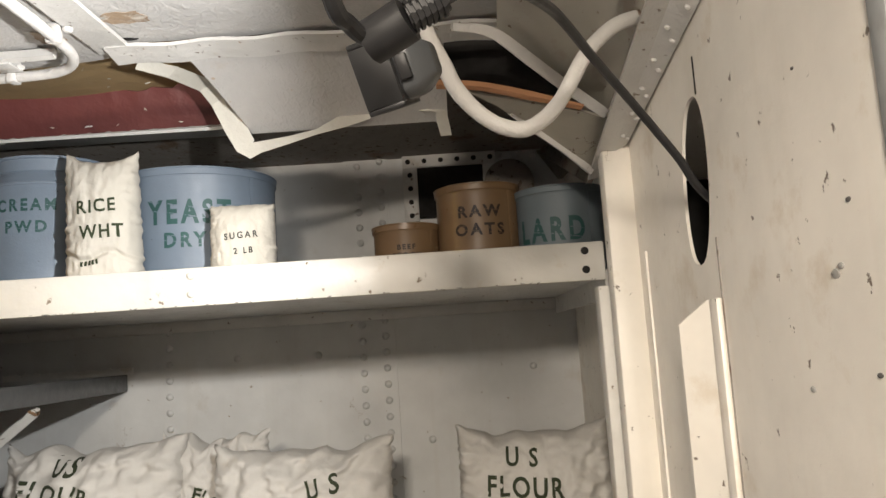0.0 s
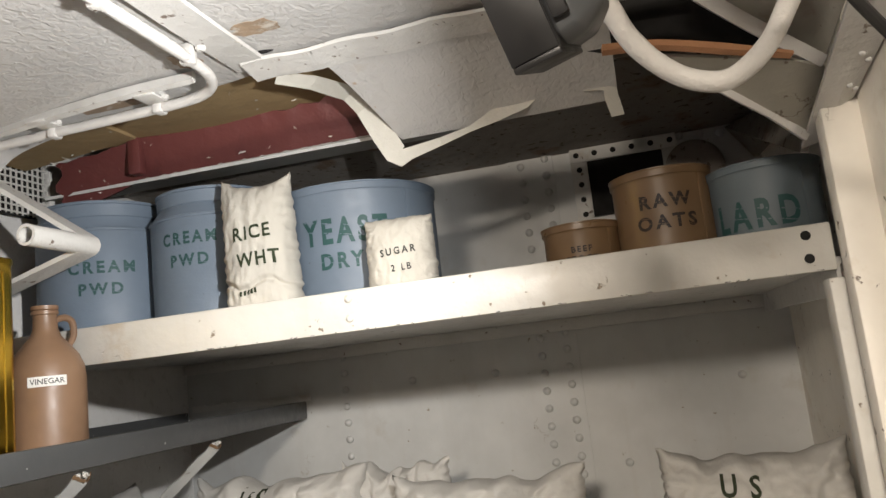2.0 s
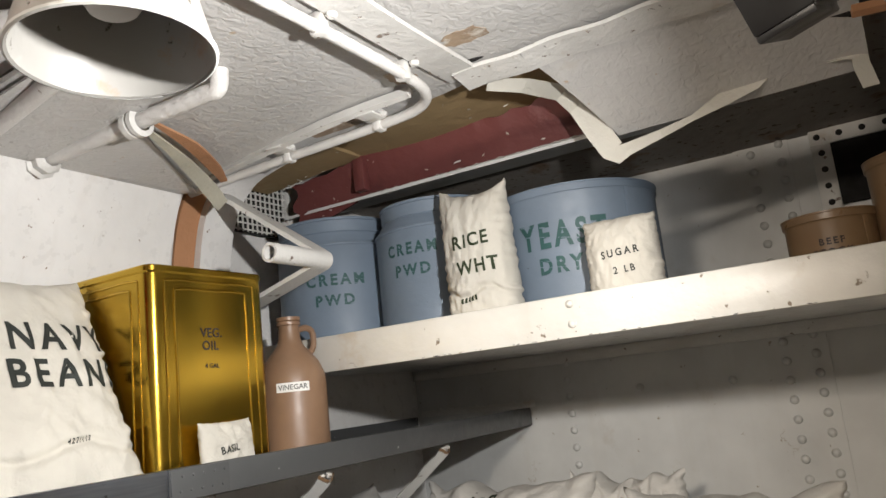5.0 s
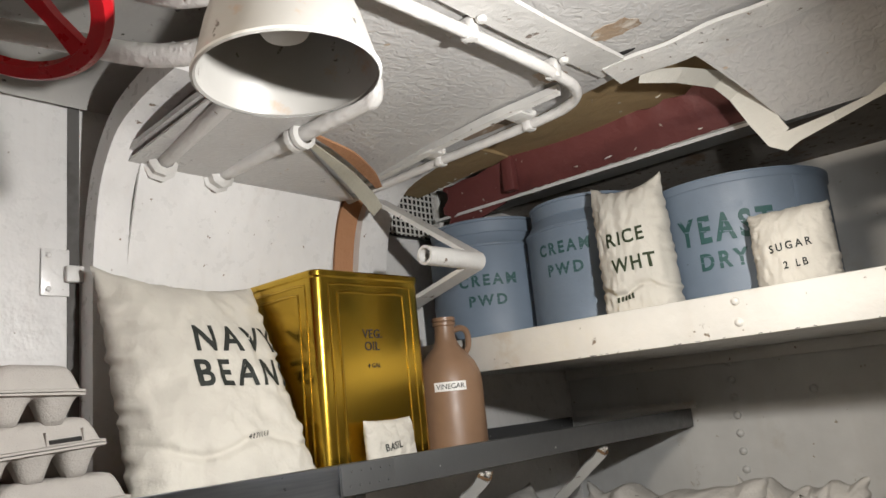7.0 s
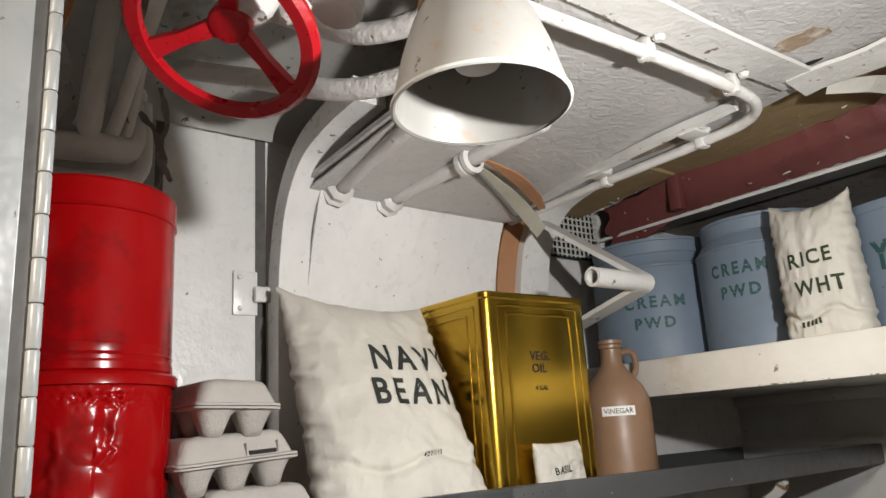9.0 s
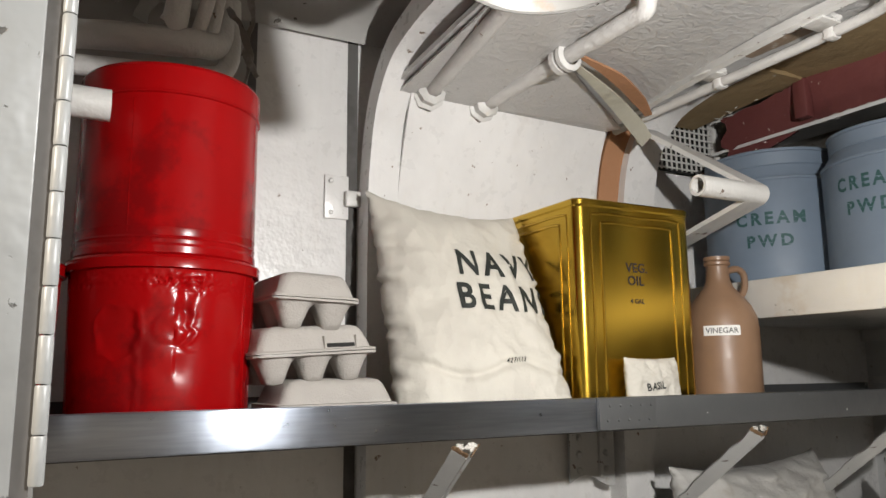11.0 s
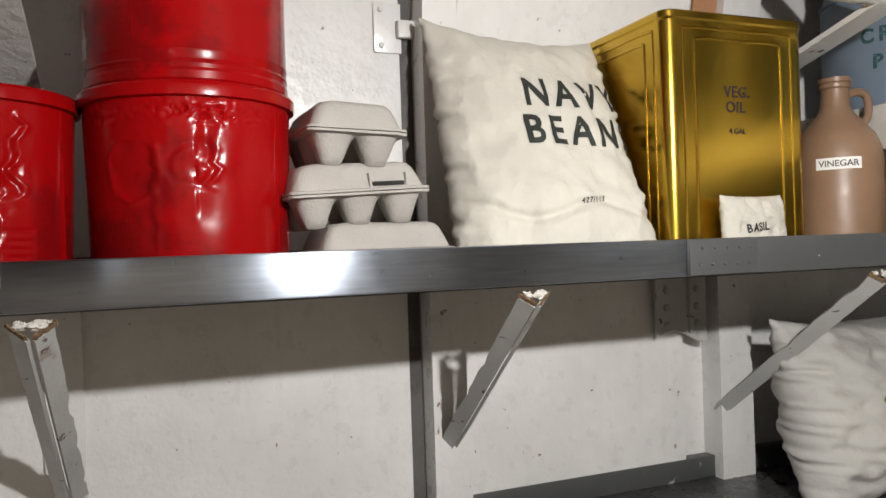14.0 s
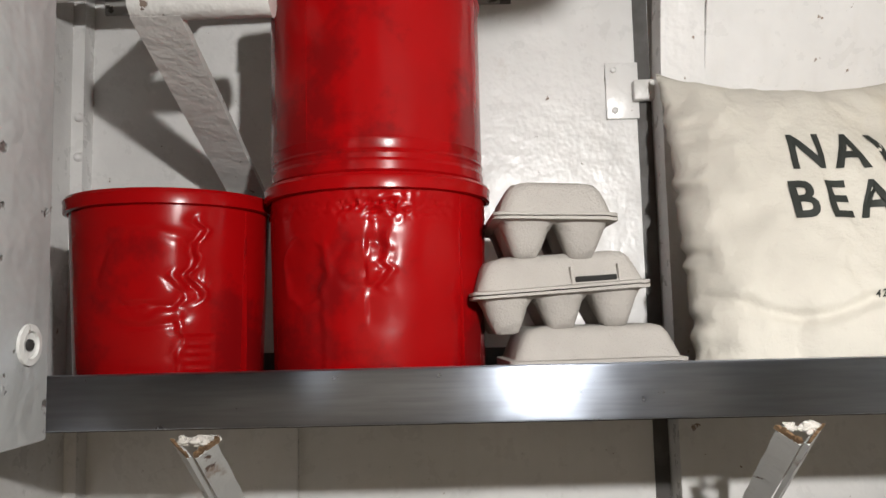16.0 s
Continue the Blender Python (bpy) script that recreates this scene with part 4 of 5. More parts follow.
for a, b in (((-1.045, 0.835, 1.992), (-0.52, 0.765, 2.01)), ((-1.05, 0.937, 1.990), (-0.68, 0.961, 2.003))):
    p = thing("branch_pipe", (0, 0, 0), "white painted pipe with a flanged nut at the wall", "pipe", "pipes from the wall panel")
    part("pipe_run", tube([a, Vector(a).lerp(Vector(b), 0.5), Vector(a).lerp(Vector(b), 0.92), b, (b[0] + 0.010, b[1] - 0.004, b[2] + 0.02), (b[0] + 0.011, b[1] - 0.005, b[2] + 0.05)], 0.0122, 14, 5), M["pipe"], p)
    way = (Vector(b) - Vector(a)).normalized()
    q = Vector((0, 0, 1)).rotation_difference(way).to_matrix().to_4x4()
    nut = part("nut", lathe([(0, 0), (0.027, 0), (0.028, 0.008), (0.022, 0.012), (0.024, 0.026), (0.018, 0.032), (0.014, 0.034)], 8), M["trim"], p)
    nut.matrix_local = Matrix.Translation(Vector(a) - 0.004 * way) @ q
    if a[1] > 0.9:
        col = part("collar", lathe([(0.014, 0), (0.021, 0.002), (0.021, 0.012), (0.018, 0.014), (0.022, 0.018), (0.022, 0.026), (0.014, 0.028)], 20), M["trim"], p)
        col.matrix_local = Matrix.Translation((-0.85, 0.95, 1.9955)) @ q
# hull pipes in the upper corner
def pipe_thing(points, r, label, steps=6, mat="pipe"):
    p = thing("pipe", (0, 0, 0), label, "pipe")
    part("pipe_run", tube(points, r, 14, steps, wobble=0.05), M[mat], p)
    return p


pipe_thing([(-0.95, 0.455, 2.24), (-0.95, 0.44, 2.10), (-0.95, 0.43, 2.0), (-0.955, 0.425, 1.985)], 0.016, "white painted vertical pipe above the red cans")
pipe_thing([(-0.80, 0.50, 2.22), (-0.90, 0.475, 2.08), (-0.95, 0.462, 2.0), (-0.975, 0.455, 1.975)], 0.009, "thin white painted pipe above the red cans")
pipe_thing([(-0.84, 0.49, 2.22), (-0.93, 0.485, 2.08), (-0.97, 0.48, 2.0), (-0.99, 0.47, 1.97)], 0.008, "thin white painted pipe above the red cans")
pipe_thing([(-1.02, 0.05, 1.962), (-1.0, 0.25, 1.962), (-0.97, 0.36, 1.963), (-0.96, 0.45, 1.968), (-0.99, 0.49, 1.99), (-1.02, 0.50, 2.08)], 0.018, "fat white lagged pipe above the red cans")
pipe_thing([(-1.02, 0.05, 1.927), (-1.0, 0.25, 1.925), (-0.98, 0.36, 1.925), (-0.975, 0.46, 1.93), (-0.995, 0.505, 1.96), (-1.01, 0.51, 2.06)], 0.013, "white lagged pipe above the red cans")
pipe_thing([(-1.00, 0.50, 2.12), (-0.86, 0.60, 2.06), (-0.72, 0.67, 2.0), (-0.60, 0.72, 1.99)], 0.014, "white painted pipe under the deckhead")
pipe_thing([(-0.86, 0.52, 2.18), (-0.74, 0.60, 2.09), (-0.64, 0.65, 2.03), (-0.52, 0.70, 2.02)], 0.013, "white painted pipe under the deckhead")

# looped conduit by the east wall
pipe_thing([(0.030, 0.79, 2.03), (0.038, 0.80, 1.914), (0.046, 0.81, 1.871), (0.054, 0.82, 1.846), (0.066, 0.835, 1.826), (0.077, 0.85, 1.805), (0.095, 0.865, 1.786), (0.119, 0.875, 1.770), (0.146, 0.88, 1.764), (0.169, 0.885, 1.775), (0.189, 0.89, 1.795), (0.206, 0.90, 1.822), (0.223, 0.91, 1.850), (0.245, 0.93, 1.877), (0.275, 0.95, 1.903), (0.321, 0.98, 1.925)], 0.0086, "fat white painted conduit hanging in a loop")
pipe_thing([(0.12, 0.80, 2.03), (0.165, 0.86, 1.955), (0.22, 0.90, 1.935), (0.325, 0.93, 1.945)], 0.015, "lagged white pipe under the deckhead", mat="trim")

# ---- work light on the pipe, its plug and cable ----
wl = thing("work_light", (0, 0, 0), "dark grey plastic work light hung from a pipe", "work light")
wl.matrix_world = WORK_LIGHT @ Matrix.Diagonal((0.85, 0.85, 0.85, 1))
part("lamp_backplate", box(-0.004, 0.008, -0.044, 0.044, -0.031, 0.031, bevel=0.002), M["black"], wl)
rim = bmesh.new()
for b in ((-0.046, 0.046, 0.029, 0.034), (-0.046, 0.046, -0.034, -0.029), (-0.047, -0.041, -0.029, 0.029), (0.041, 0.047, -0.029, 0.029)):
    add_box(rim, -0.029, 0.007, *b, bevel=0.0012)
part("front_rim", rim, M["black"], wl, "black rim round the lens")
bm = bmesh.new()
for x, w, h in ((0.008, 0.042, 0.030), (0.024, 0.041, 0.028), (0.033, 0.033, 0.022), (0.042, 0.022, 0.015)):
    bm_ring = [bm.verts.new((x, w * cy, h * cz)) for cy, cz in ((-1, -0.7), (-0.7, -1), (0.7, -1), (1, -0.7), (1, 0.7), (0.7, 1), (-0.7, 1), (-1, 0.7))]
bm.verts.ensure_lookup_table()
for k in range(3):
    for i in range(8):
        bm.faces.new([bm.verts[q] for q in (8 * k + i, 8 * k + (i + 1) % 8, 8 * k + 8 + (i + 1) % 8, 8 * k + 8 + i)])
bm.faces.new([bm.verts[24 + i] for i in range(8)])
bm.faces.new([bm.verts[i] for i in range(8)])
bmesh.ops.bevel(bm, geom=list(bm.edges), offset=0.002, segments=1, affect="EDGES")
part("housing", bm, M["lampgrey"], wl)
part("switch", box(0.010, 0.022, -0.048, -0.040, -0.012, 0.012, bevel=0.002), M["black"], wl)
glow = bpy.data.materials.new("lit_lens")
glow.use_nodes = True
g = glow.node_tree.nodes["Principled BSDF"]
g.inputs["Emission Color"].default_value, g.inputs["Emission Strength"].default_value = (1, 0.97, 0.92, 1), 14.0
part("lens", box(-0.0052, -0.0042, -0.040, 0.040, -0.028, 0.028), glow, wl, "lit white lens")

plug = thing("plug", (0, 0, 0), "black moulded plug with a ribbed strain relief", "plug")
part("plug_body", tube([(0.022, 0.545, 1.733), (0.032, 0.540, 1.736), (0.046, 0.535, 1.742)], 0.0145, 12, 6), M["black"], plug)
part("strain_relief", tube([(0.046, 0.535, 1.742), (0.058, 0.535, 1.747), (0.069, 0.535, 1.753)], 0.008, 10, 6), M["black"], plug)
for i in range(6):
    part("rib", tube([(0.047 + 0.0036 * i, 0.535, 1.7425 + 0.0018 * i), (0.049 + 0.0036 * i, 0.535, 1.7434 + 0.0018 * i)], 0.0105, 10, 1), M["black"], plug)
cab = thing("power_cable", (0, 0, 0), "black rubber cable running through the wall's oval hole", "cable")
part("cable_run", tube([(0.067, 0.535, 1.752), (0.092, 0.56, 1.775), (0.122, 0.62, 1.797), (0.155, 0.70, 1.818), (0.175, 0.74, 1.820), (0.21, 0.80, 1.808), (0.265, 0.88, 1.783), (0.315, 0.915, 1.733), (0.352, 0.94, 1.690), (0.42, 0.98, 1.655)], 0.0048, 10, 8), M["black"], cab)
cab2 = thing("power_cable", (0, 0, 0), "black rubber cable from the work light's plug", "cable")
part("cable_run", tube([(-0.02, 0.45, 1.90), (0.002, 0.50, 1.755), (0.012, 0.525, 1.736), (0.024, 0.545, 1.733)], 0.0055, 10, 8), M["black"], cab2)

# ---- enamel lamp shade and hand wheel ----
lamp = thing("pendant_lamp", (-0.413, 0.612, 1.839), "chipped white enamel lamp shade hanging from the deckhead, unlit", "lamp", tilt=(-1, -2))
shade = lathe([(0.072, 0.0), (0.0725, 0.003), (0.070, 0.012), (0.062, 0.045), (0.052, 0.075), (0.040, 0.098), (0.030, 0.105), (0.030, 0.128), (0.027, 0.128),
               (0.027, 0.103), (0.037, 0.094), (0.049, 0.072), (0.059, 0.043), (0.067, 0.011), (0.0695, 0.001), (0.072, 0.0)], 56)
part("shade", shade, M["enamel"], lamp)
part("rolled_rim", lathe([(0.0715, -0.0008), (0.0735, 0.0002), (0.0738, 0.0022), (0.0722, 0.0034)], 64), M["strut"], lamp, "worn rim of the shade")
part("bulb", lathe([(0, 0.035), (0.018, 0.038), (0.026, 0.052), (0.024, 0.07), (0.014, 0.09), (0.012, 0.10)], 24), M["label"], lamp, "frosted bulb")
collar = bmesh.new()
for k in range(3):
    ring_z = 0.088 + 0.012 * k
    lathe([(0.0455 - 0.006 * k, ring_z), (0.0468 - 0.0062 * k, ring_z + 0.002), (0.0440 - 0.0062 * k, ring_z + 0.011)], 40, collar)
for v in collar.verts:
    v.co *= 1 + 0.035 * noise.noise(v.co * 160)
part("rusty_collar", collar, M["rust"], lamp, "flaking rusty collar at the top", smooth=20)
part("stem", lathe([(0.020, 0.12), (0.022, 0.135), (0.022, 0.16), (0.014, 0.165), (0.014, 0.21)], 20), M["trim"], lamp)

wheel = thing("valve_handwheel", (-0.545, 0.447, 1.921), "bright red painted valve handwheel under the deckhead", "handwheel", tilt=(-27, -17))
prof = [(0.069, -0.006), (0.080, -0.007), (0.085, -0.002), (0.084, 0.004), (0.079, 0.007), (0.070, 0.004), (0.069, -0.006)]
part("rim", lathe(prof, 56), M["red_wheel"], wheel)
for k in range(3):
    a = radians(100 + 120 * k)
    c, s = math.cos(a), math.sin(a)
    part("spoke", ribbon([(0.012 * c, 0.012 * s, 0.020), (0.042 * c, 0.042 * s, 0.010), (0.072 * c, 0.072 * s, 0.0)], (-s, c, 0), [0.016, 0.012, 0.018], 0.008, 4), M["red_wheel"], wheel)
part("hub", lathe([(0, 0.013), (0.008, 0.012), (0.016, 0.013), (0.0185, 0.016), (0.0185, 0.028), (0.013, 0.036), (0.011, 0.07)], 28), M["red_wheel"], wheel)
vb = thing("stop_valve", (-0.535, 0.468, 1.962), "white painted stop valve with lumpy paint above the handwheel", "valve")
part("bonnet", lathe([(0, -0.022), (0.014, -0.022), (0.020, -0.016), (0.026, -0.004), (0.030, 0.008), (0.024, 0.016), (0.034, 0.022), (0.036, 0.045), (0.030, 0.07), (0.03, 0.28)], 12), M["trim"], vb)
part("gland", lathe([(0, 0), (0.012, 0.001), (0.016, 0.006), (0.014, 0.016), (0.010, 0.03), (0.010, 0.06)], 8), M["trim"], vb).matrix_local = pose(0.0, 0.045, -0.012, 25)
part("flange", lathe([(0, 0), (0.022, 0.0), (0.026, 0.006), (0.024, 0.02), (0.018, 0.03), (0.018, 0.08)], 10), M["trim"], vb).matrix_local = pose(0.01, 0.075, 0.0, -20)
part("side_pipe", tube([(-0.02, 0, 0.05), (0.05, 0.05, 0.05), (0.12, 0.10, 0.06)], 0.020, 12, 5, wobble=0.15), M["trim"], vb)
for i, (pts, wid) in enumerate((
        ([(-0.965, 0.520, 2.07), (-0.958, 0.528, 2.02), (-0.968, 0.522, 1.975), (-0.955, 0.535, 1.935)], [0.006, 0.009, 0.011, 0.006]),
        ([(-0.985, 0.500, 2.04), (-0.960, 0.515, 2.00), (-0.970, 0.528, 1.96), (-0.985, 0.520, 1.925)], [0.007, 0.010, 0.008, 0.004]),
        ([(-0.90, 0.36, 2.10), (-0.93, 0.39, 2.05), (-0.945, 0.375, 2.01), (-0.93, 0.36, 1.99)], [0.02, 0.03, 0.026, 0.012]),
        ([(-0.93, 0.33, 2.13), (-0.96, 0.36, 2.08), (-0.965, 0.40, 2.04), (-0.99, 0.39, 2.00)], [0.03, 0.04, 0.03, 0.02]))):
    rag = thing("torn_lagging", (0, 0, 0), "torn strip of pipe lagging hanging by the pipes", "pipe lagging", "torn lagging by the pipes")
    bm = ribbon(pts, [(0.6, 0.8, 0.1), (0.8, 0.5, 0.2), (0.5, 0.8, -0.2), (0.7, 0.6, 0.3)], wid, 0.0012, 8)
    for v in bm.verts:
        v.co += 0.004 * noise.noise_vector(v.co * 70 + Vector((i, 0, 0)))
    part("strip", bm, M["haunch"], rag, smooth=15)
rp = thing("frayed_rope", (0, 0, 0), "short frayed brown rope hanging beside the door", "rope")
part("rope", tube([(-0.74, 0.378, 2.245), (-0.745, 0.372, 2.12), (-0.75, 0.368, 2.05), (-0.752, 0.360, 2.01), (-0.75, 0.352, 1.98)], 0.0035, 8, 6, wobble=0.4), M["fibre"], rp)


# ---- rod brackets on the west wall ----
def rod_bracket(y0, y1, x, z, bar_y, up, down):
    b = thing("rod_bracket", (0, 0, 0), "white painted wall bracket with a short rod between flat bars", "bracket", "rod brackets on the wall")
    bm = bmesh.new()
    seg = [(0, 0), (0.0165, 0), (0.0165, y1 - y0), (0.012, y1 - y0), (0.012, y1 - y0 - 0.03), (0, y1 - y0 - 0.03)]
    rod = part("rod", lathe(seg, 20), M["trim"], b)
    rod.matrix_local = Matrix.Translation((x, y1, z)) @ pose(0, 0, 0, 90)
    if up:
        part("upper_bar", ribbon([(x + 0.004, bar_y, z + 0.012), up], (0, 1, 0.0), 0.042, 0.008, 1), M["trim"], b)
    if down:
        part("lower_bar", ribbon([(x + 0.004, bar_y, z - 0.012), down], (0, 1, 0.0), 0.042, 0.008, 1), M["trim"], b)
    return b


rod_bracket(1.165, 1.305, -0.80, 1.823, 1.285, (-1.01, 1.272, 1.985), (-1.11, 1.30, 1.735))
rod_bracket(0.235, 0.352, -0.82, 1.822, 0.255, (-1.08, 0.25, 1.99), (-1.115, 0.255, 1.70))

# ---- grey metal door ----
dr = thing("locker_door", (-0.429, 0.300, 1.49), "open pale grey metal locker door folded on a piano hinge", "door")
part("door_panel", box(-0.002, 0.002, -0.60, -0.006, 0.0, 0.66, bevel=0.001), M["door"], dr)
# dark-painted backing puts the shade behind the knuckles into colour
hinge = part("piano_hinge", box(-0.0035, 0.0, -0.006, 0.002, 0.0, 0.66), M["gap"], dr, "dark strip painted for the shade behind the hinge")
knuckle = part("hinge_knuckle", lathe([(0, 0), (0.0032, 0), (0.0036, 0.001), (0.0036, 0.0225), (0.0032, 0.0235), (0, 0.0235)], 12), M["door"], hinge)
knuckle.location = (0.0, 0.005, 0.006)
for i in range(1, 27):
    ob = new("hinge_knuckle", knuckle.data)
    ob.parent = hinge
    ob.location = (0.0, 0.005, 0.006 + 0.0242 * i)
leaf = part("door_leaf", box(-0.135, -0.003, 0.0045, 0.0085, 0.008, 0.66, bevel=0.0012), M["door"], dr, "narrow pale grey leaf with a lock")
lk = part("lock", lathe([(0, 0.0), (0.0095, 0.0), (0.0092, 0.0012), (0.0062, 0.0016), (0.0058, 0.0004), (0.003, 0.0002), (0, -0.001)], 24), M["strut"], leaf, "worn round lock plate")
lk.matrix_local = pose(-0.118, 0.0085, 0.052, -90, 0, 0)
part("keyway", lathe([(0, 0.0), (0.0028, 0.0), (0.0024, 0.0012), (0, 0.0014)], 14), M["dark"], leaf, "dark keyhole").matrix_local = pose(-0.118, 0.0088, 0.052, -90, 0, 0)


# ---- cans ----
def wrap(bm, radius, height, angle):
    """Bend flat lettering round a can of that radius."""
    for v in bm.verts:
        a = angle + v.co.x / radius
        v.co = (radius * math.cos(a), radius * math.sin(a), height + v.co.y)
    return bm


def can(name, at, r, h, mat, label, lines, ink, angle, group, lid=0.02, shoulder=0.0, proud=0.002):
    """lines: text, letter height, its height on the can, shift along the curve, width of the letters, spacing."""
    c = thing(name, at, label, "can", group)
    if shoulder:
        body = [(0, 0), (r - 0.003, 0), (r, 0.004), (r, h * 0.80), (r - 0.002, h * 0.82), (r * shoulder, h * 0.90), (r * shoulder, h * 0.94), (0, h * 0.94)]
        k = r * (shoulder + 0.025)
        top = [(r * shoulder, h * 0.89), (k, h * 0.90), (k, h * 0.975), (k + 0.0025, h * 0.98), (k + 0.0025, h * 0.995), (k - 0.001, h), (k - 0.006, h), (k - 0.009, h - 0.005), (0, h - 0.005)]
        part("body", lathe(body, 72), M[mat], c, smooth=20)
        part("lid", lathe(top, 72), M[mat], c, smooth=20)
        part("rim", lathe([(r, h * 0.795), (r + 0.0018, h * 0.80), (r + 0.0018, h * 0.812), (r - 0.001, h * 0.818)], 72), M[mat], c)
    else:
        part("body", lathe([(0, 0), (r - 0.003, 0), (r, 0.003), (r, 0.008), (r - 0.0012, 0.011), (r - 0.0012, h - lid - 0.004), (r, h - lid), (r - 0.001, h - 0.004), (0, h - 0.004)], 72), M[mat], c, smooth=20)
        part("lid", lathe([(r + proud * 0.4, h - lid), (r + proud, h - lid + 0.001), (r + proud, h - 0.004), (r + proud + 0.001, h - 0.003), (r + proud + 0.001, h - 0.001), (r + proud - 0.002, h), (r - 0.006, h), (r - 0.008, h - 0.003), (0, h - 0.003)], 72), M[mat], c, smooth=20)
    part("side_seam", box(r - 0.001, r + 0.0007, -0.0035, 0.0035, 0.012, h * 0.79 if shoulder else h - lid), M[mat], c).matrix_local = pose(0, 0, 0, 0, 0, angle + 48)
    for text, size, z, shift, narrow, spacing in lines:
        flat_text = stencil(letters(text, size, size * 0.05, spacing), size)
        bmesh.ops.scale(flat_text, verts=flat_text.verts, vec=(narrow, 1, 1))
        bm = wrap(flat_text, r + 0.0006, z, radians(angle) + shift / r)
        part("lettering", bm, M[ink], c, "stencilled lettering")
    return c


S = 1.65
can("cream_can", (-0.960, 1.54, S), 0.126, 0.292, "blue", "blue-grey painted can with faded cream lettering on the shelf", [("CREAM", 0.021, 0.153, 0.005, 0.96, 1.42), ("PWD", 0.020, 0.113, 0.002, 1.0, 1.42)], "ink_teal", -58, "blue cans on the shelf", shoulder=0.93)
can("cream_can", (-0.722, 1.56, S), 0.121, 0.289, "blue", "blue-grey painted milk can with stencilled cream lettering on the shelf", [("CREAM", 0.021, 0.182, -0.026, 0.86, 1.42), ("PWD", 0.020, 0.142, -0.026, 0.95, 1.42)], "ink_teal", -72, "blue cans on the shelf", shoulder=0.86)
can("yeast_can", (-0.452, 1.62, S), 0.155, 0.252, "blue", "wide blue-grey painted can with green yeast lettering on the shelf", [("YEAST", 0.042, 0.145, 0.006, 0.70, 1.38), ("DRY", 0.026, 0.100, -0.004, 0.86, 1.38)], "ink_teal", -80, "blue cans on the shelf", lid=0.016)
can("beef_stock_can", (-0.028, 1.60, S), 0.0665, 0.128, "tan", "small tan brown can with beef stock lettering", [("BEEF", 0.0095, 0.076, 0.0, 1.0, 1.38), ("STOCK", 0.0095, 0.060, 0.0, 1.0, 1.38)], "ink_brown", -88, "brown cans on the shelf", lid=0.014)
can("raw_oats_can", (0.118, 1.60, S), 0.0835, 0.195, "tan", "tan brown can with raw oats lettering", [("RAW", 0.021, 0.128, 0.002, 1.05, 1.35), ("OATS", 0.021, 0.093, 0.002, 1.05, 1.35)], "ink_brown", -92, "brown cans on the shelf", lid=0.015)
can("lard_can", (0.278, 1.575, S), 0.0865, 0.175, "blue_dull", "dull blue-grey can with green lard lettering", [("LARD", 0.042, 0.070, -0.010, 0.72, 1.38)], "ink_teal", -105, "blue cans on the shelf", lid=0.014)


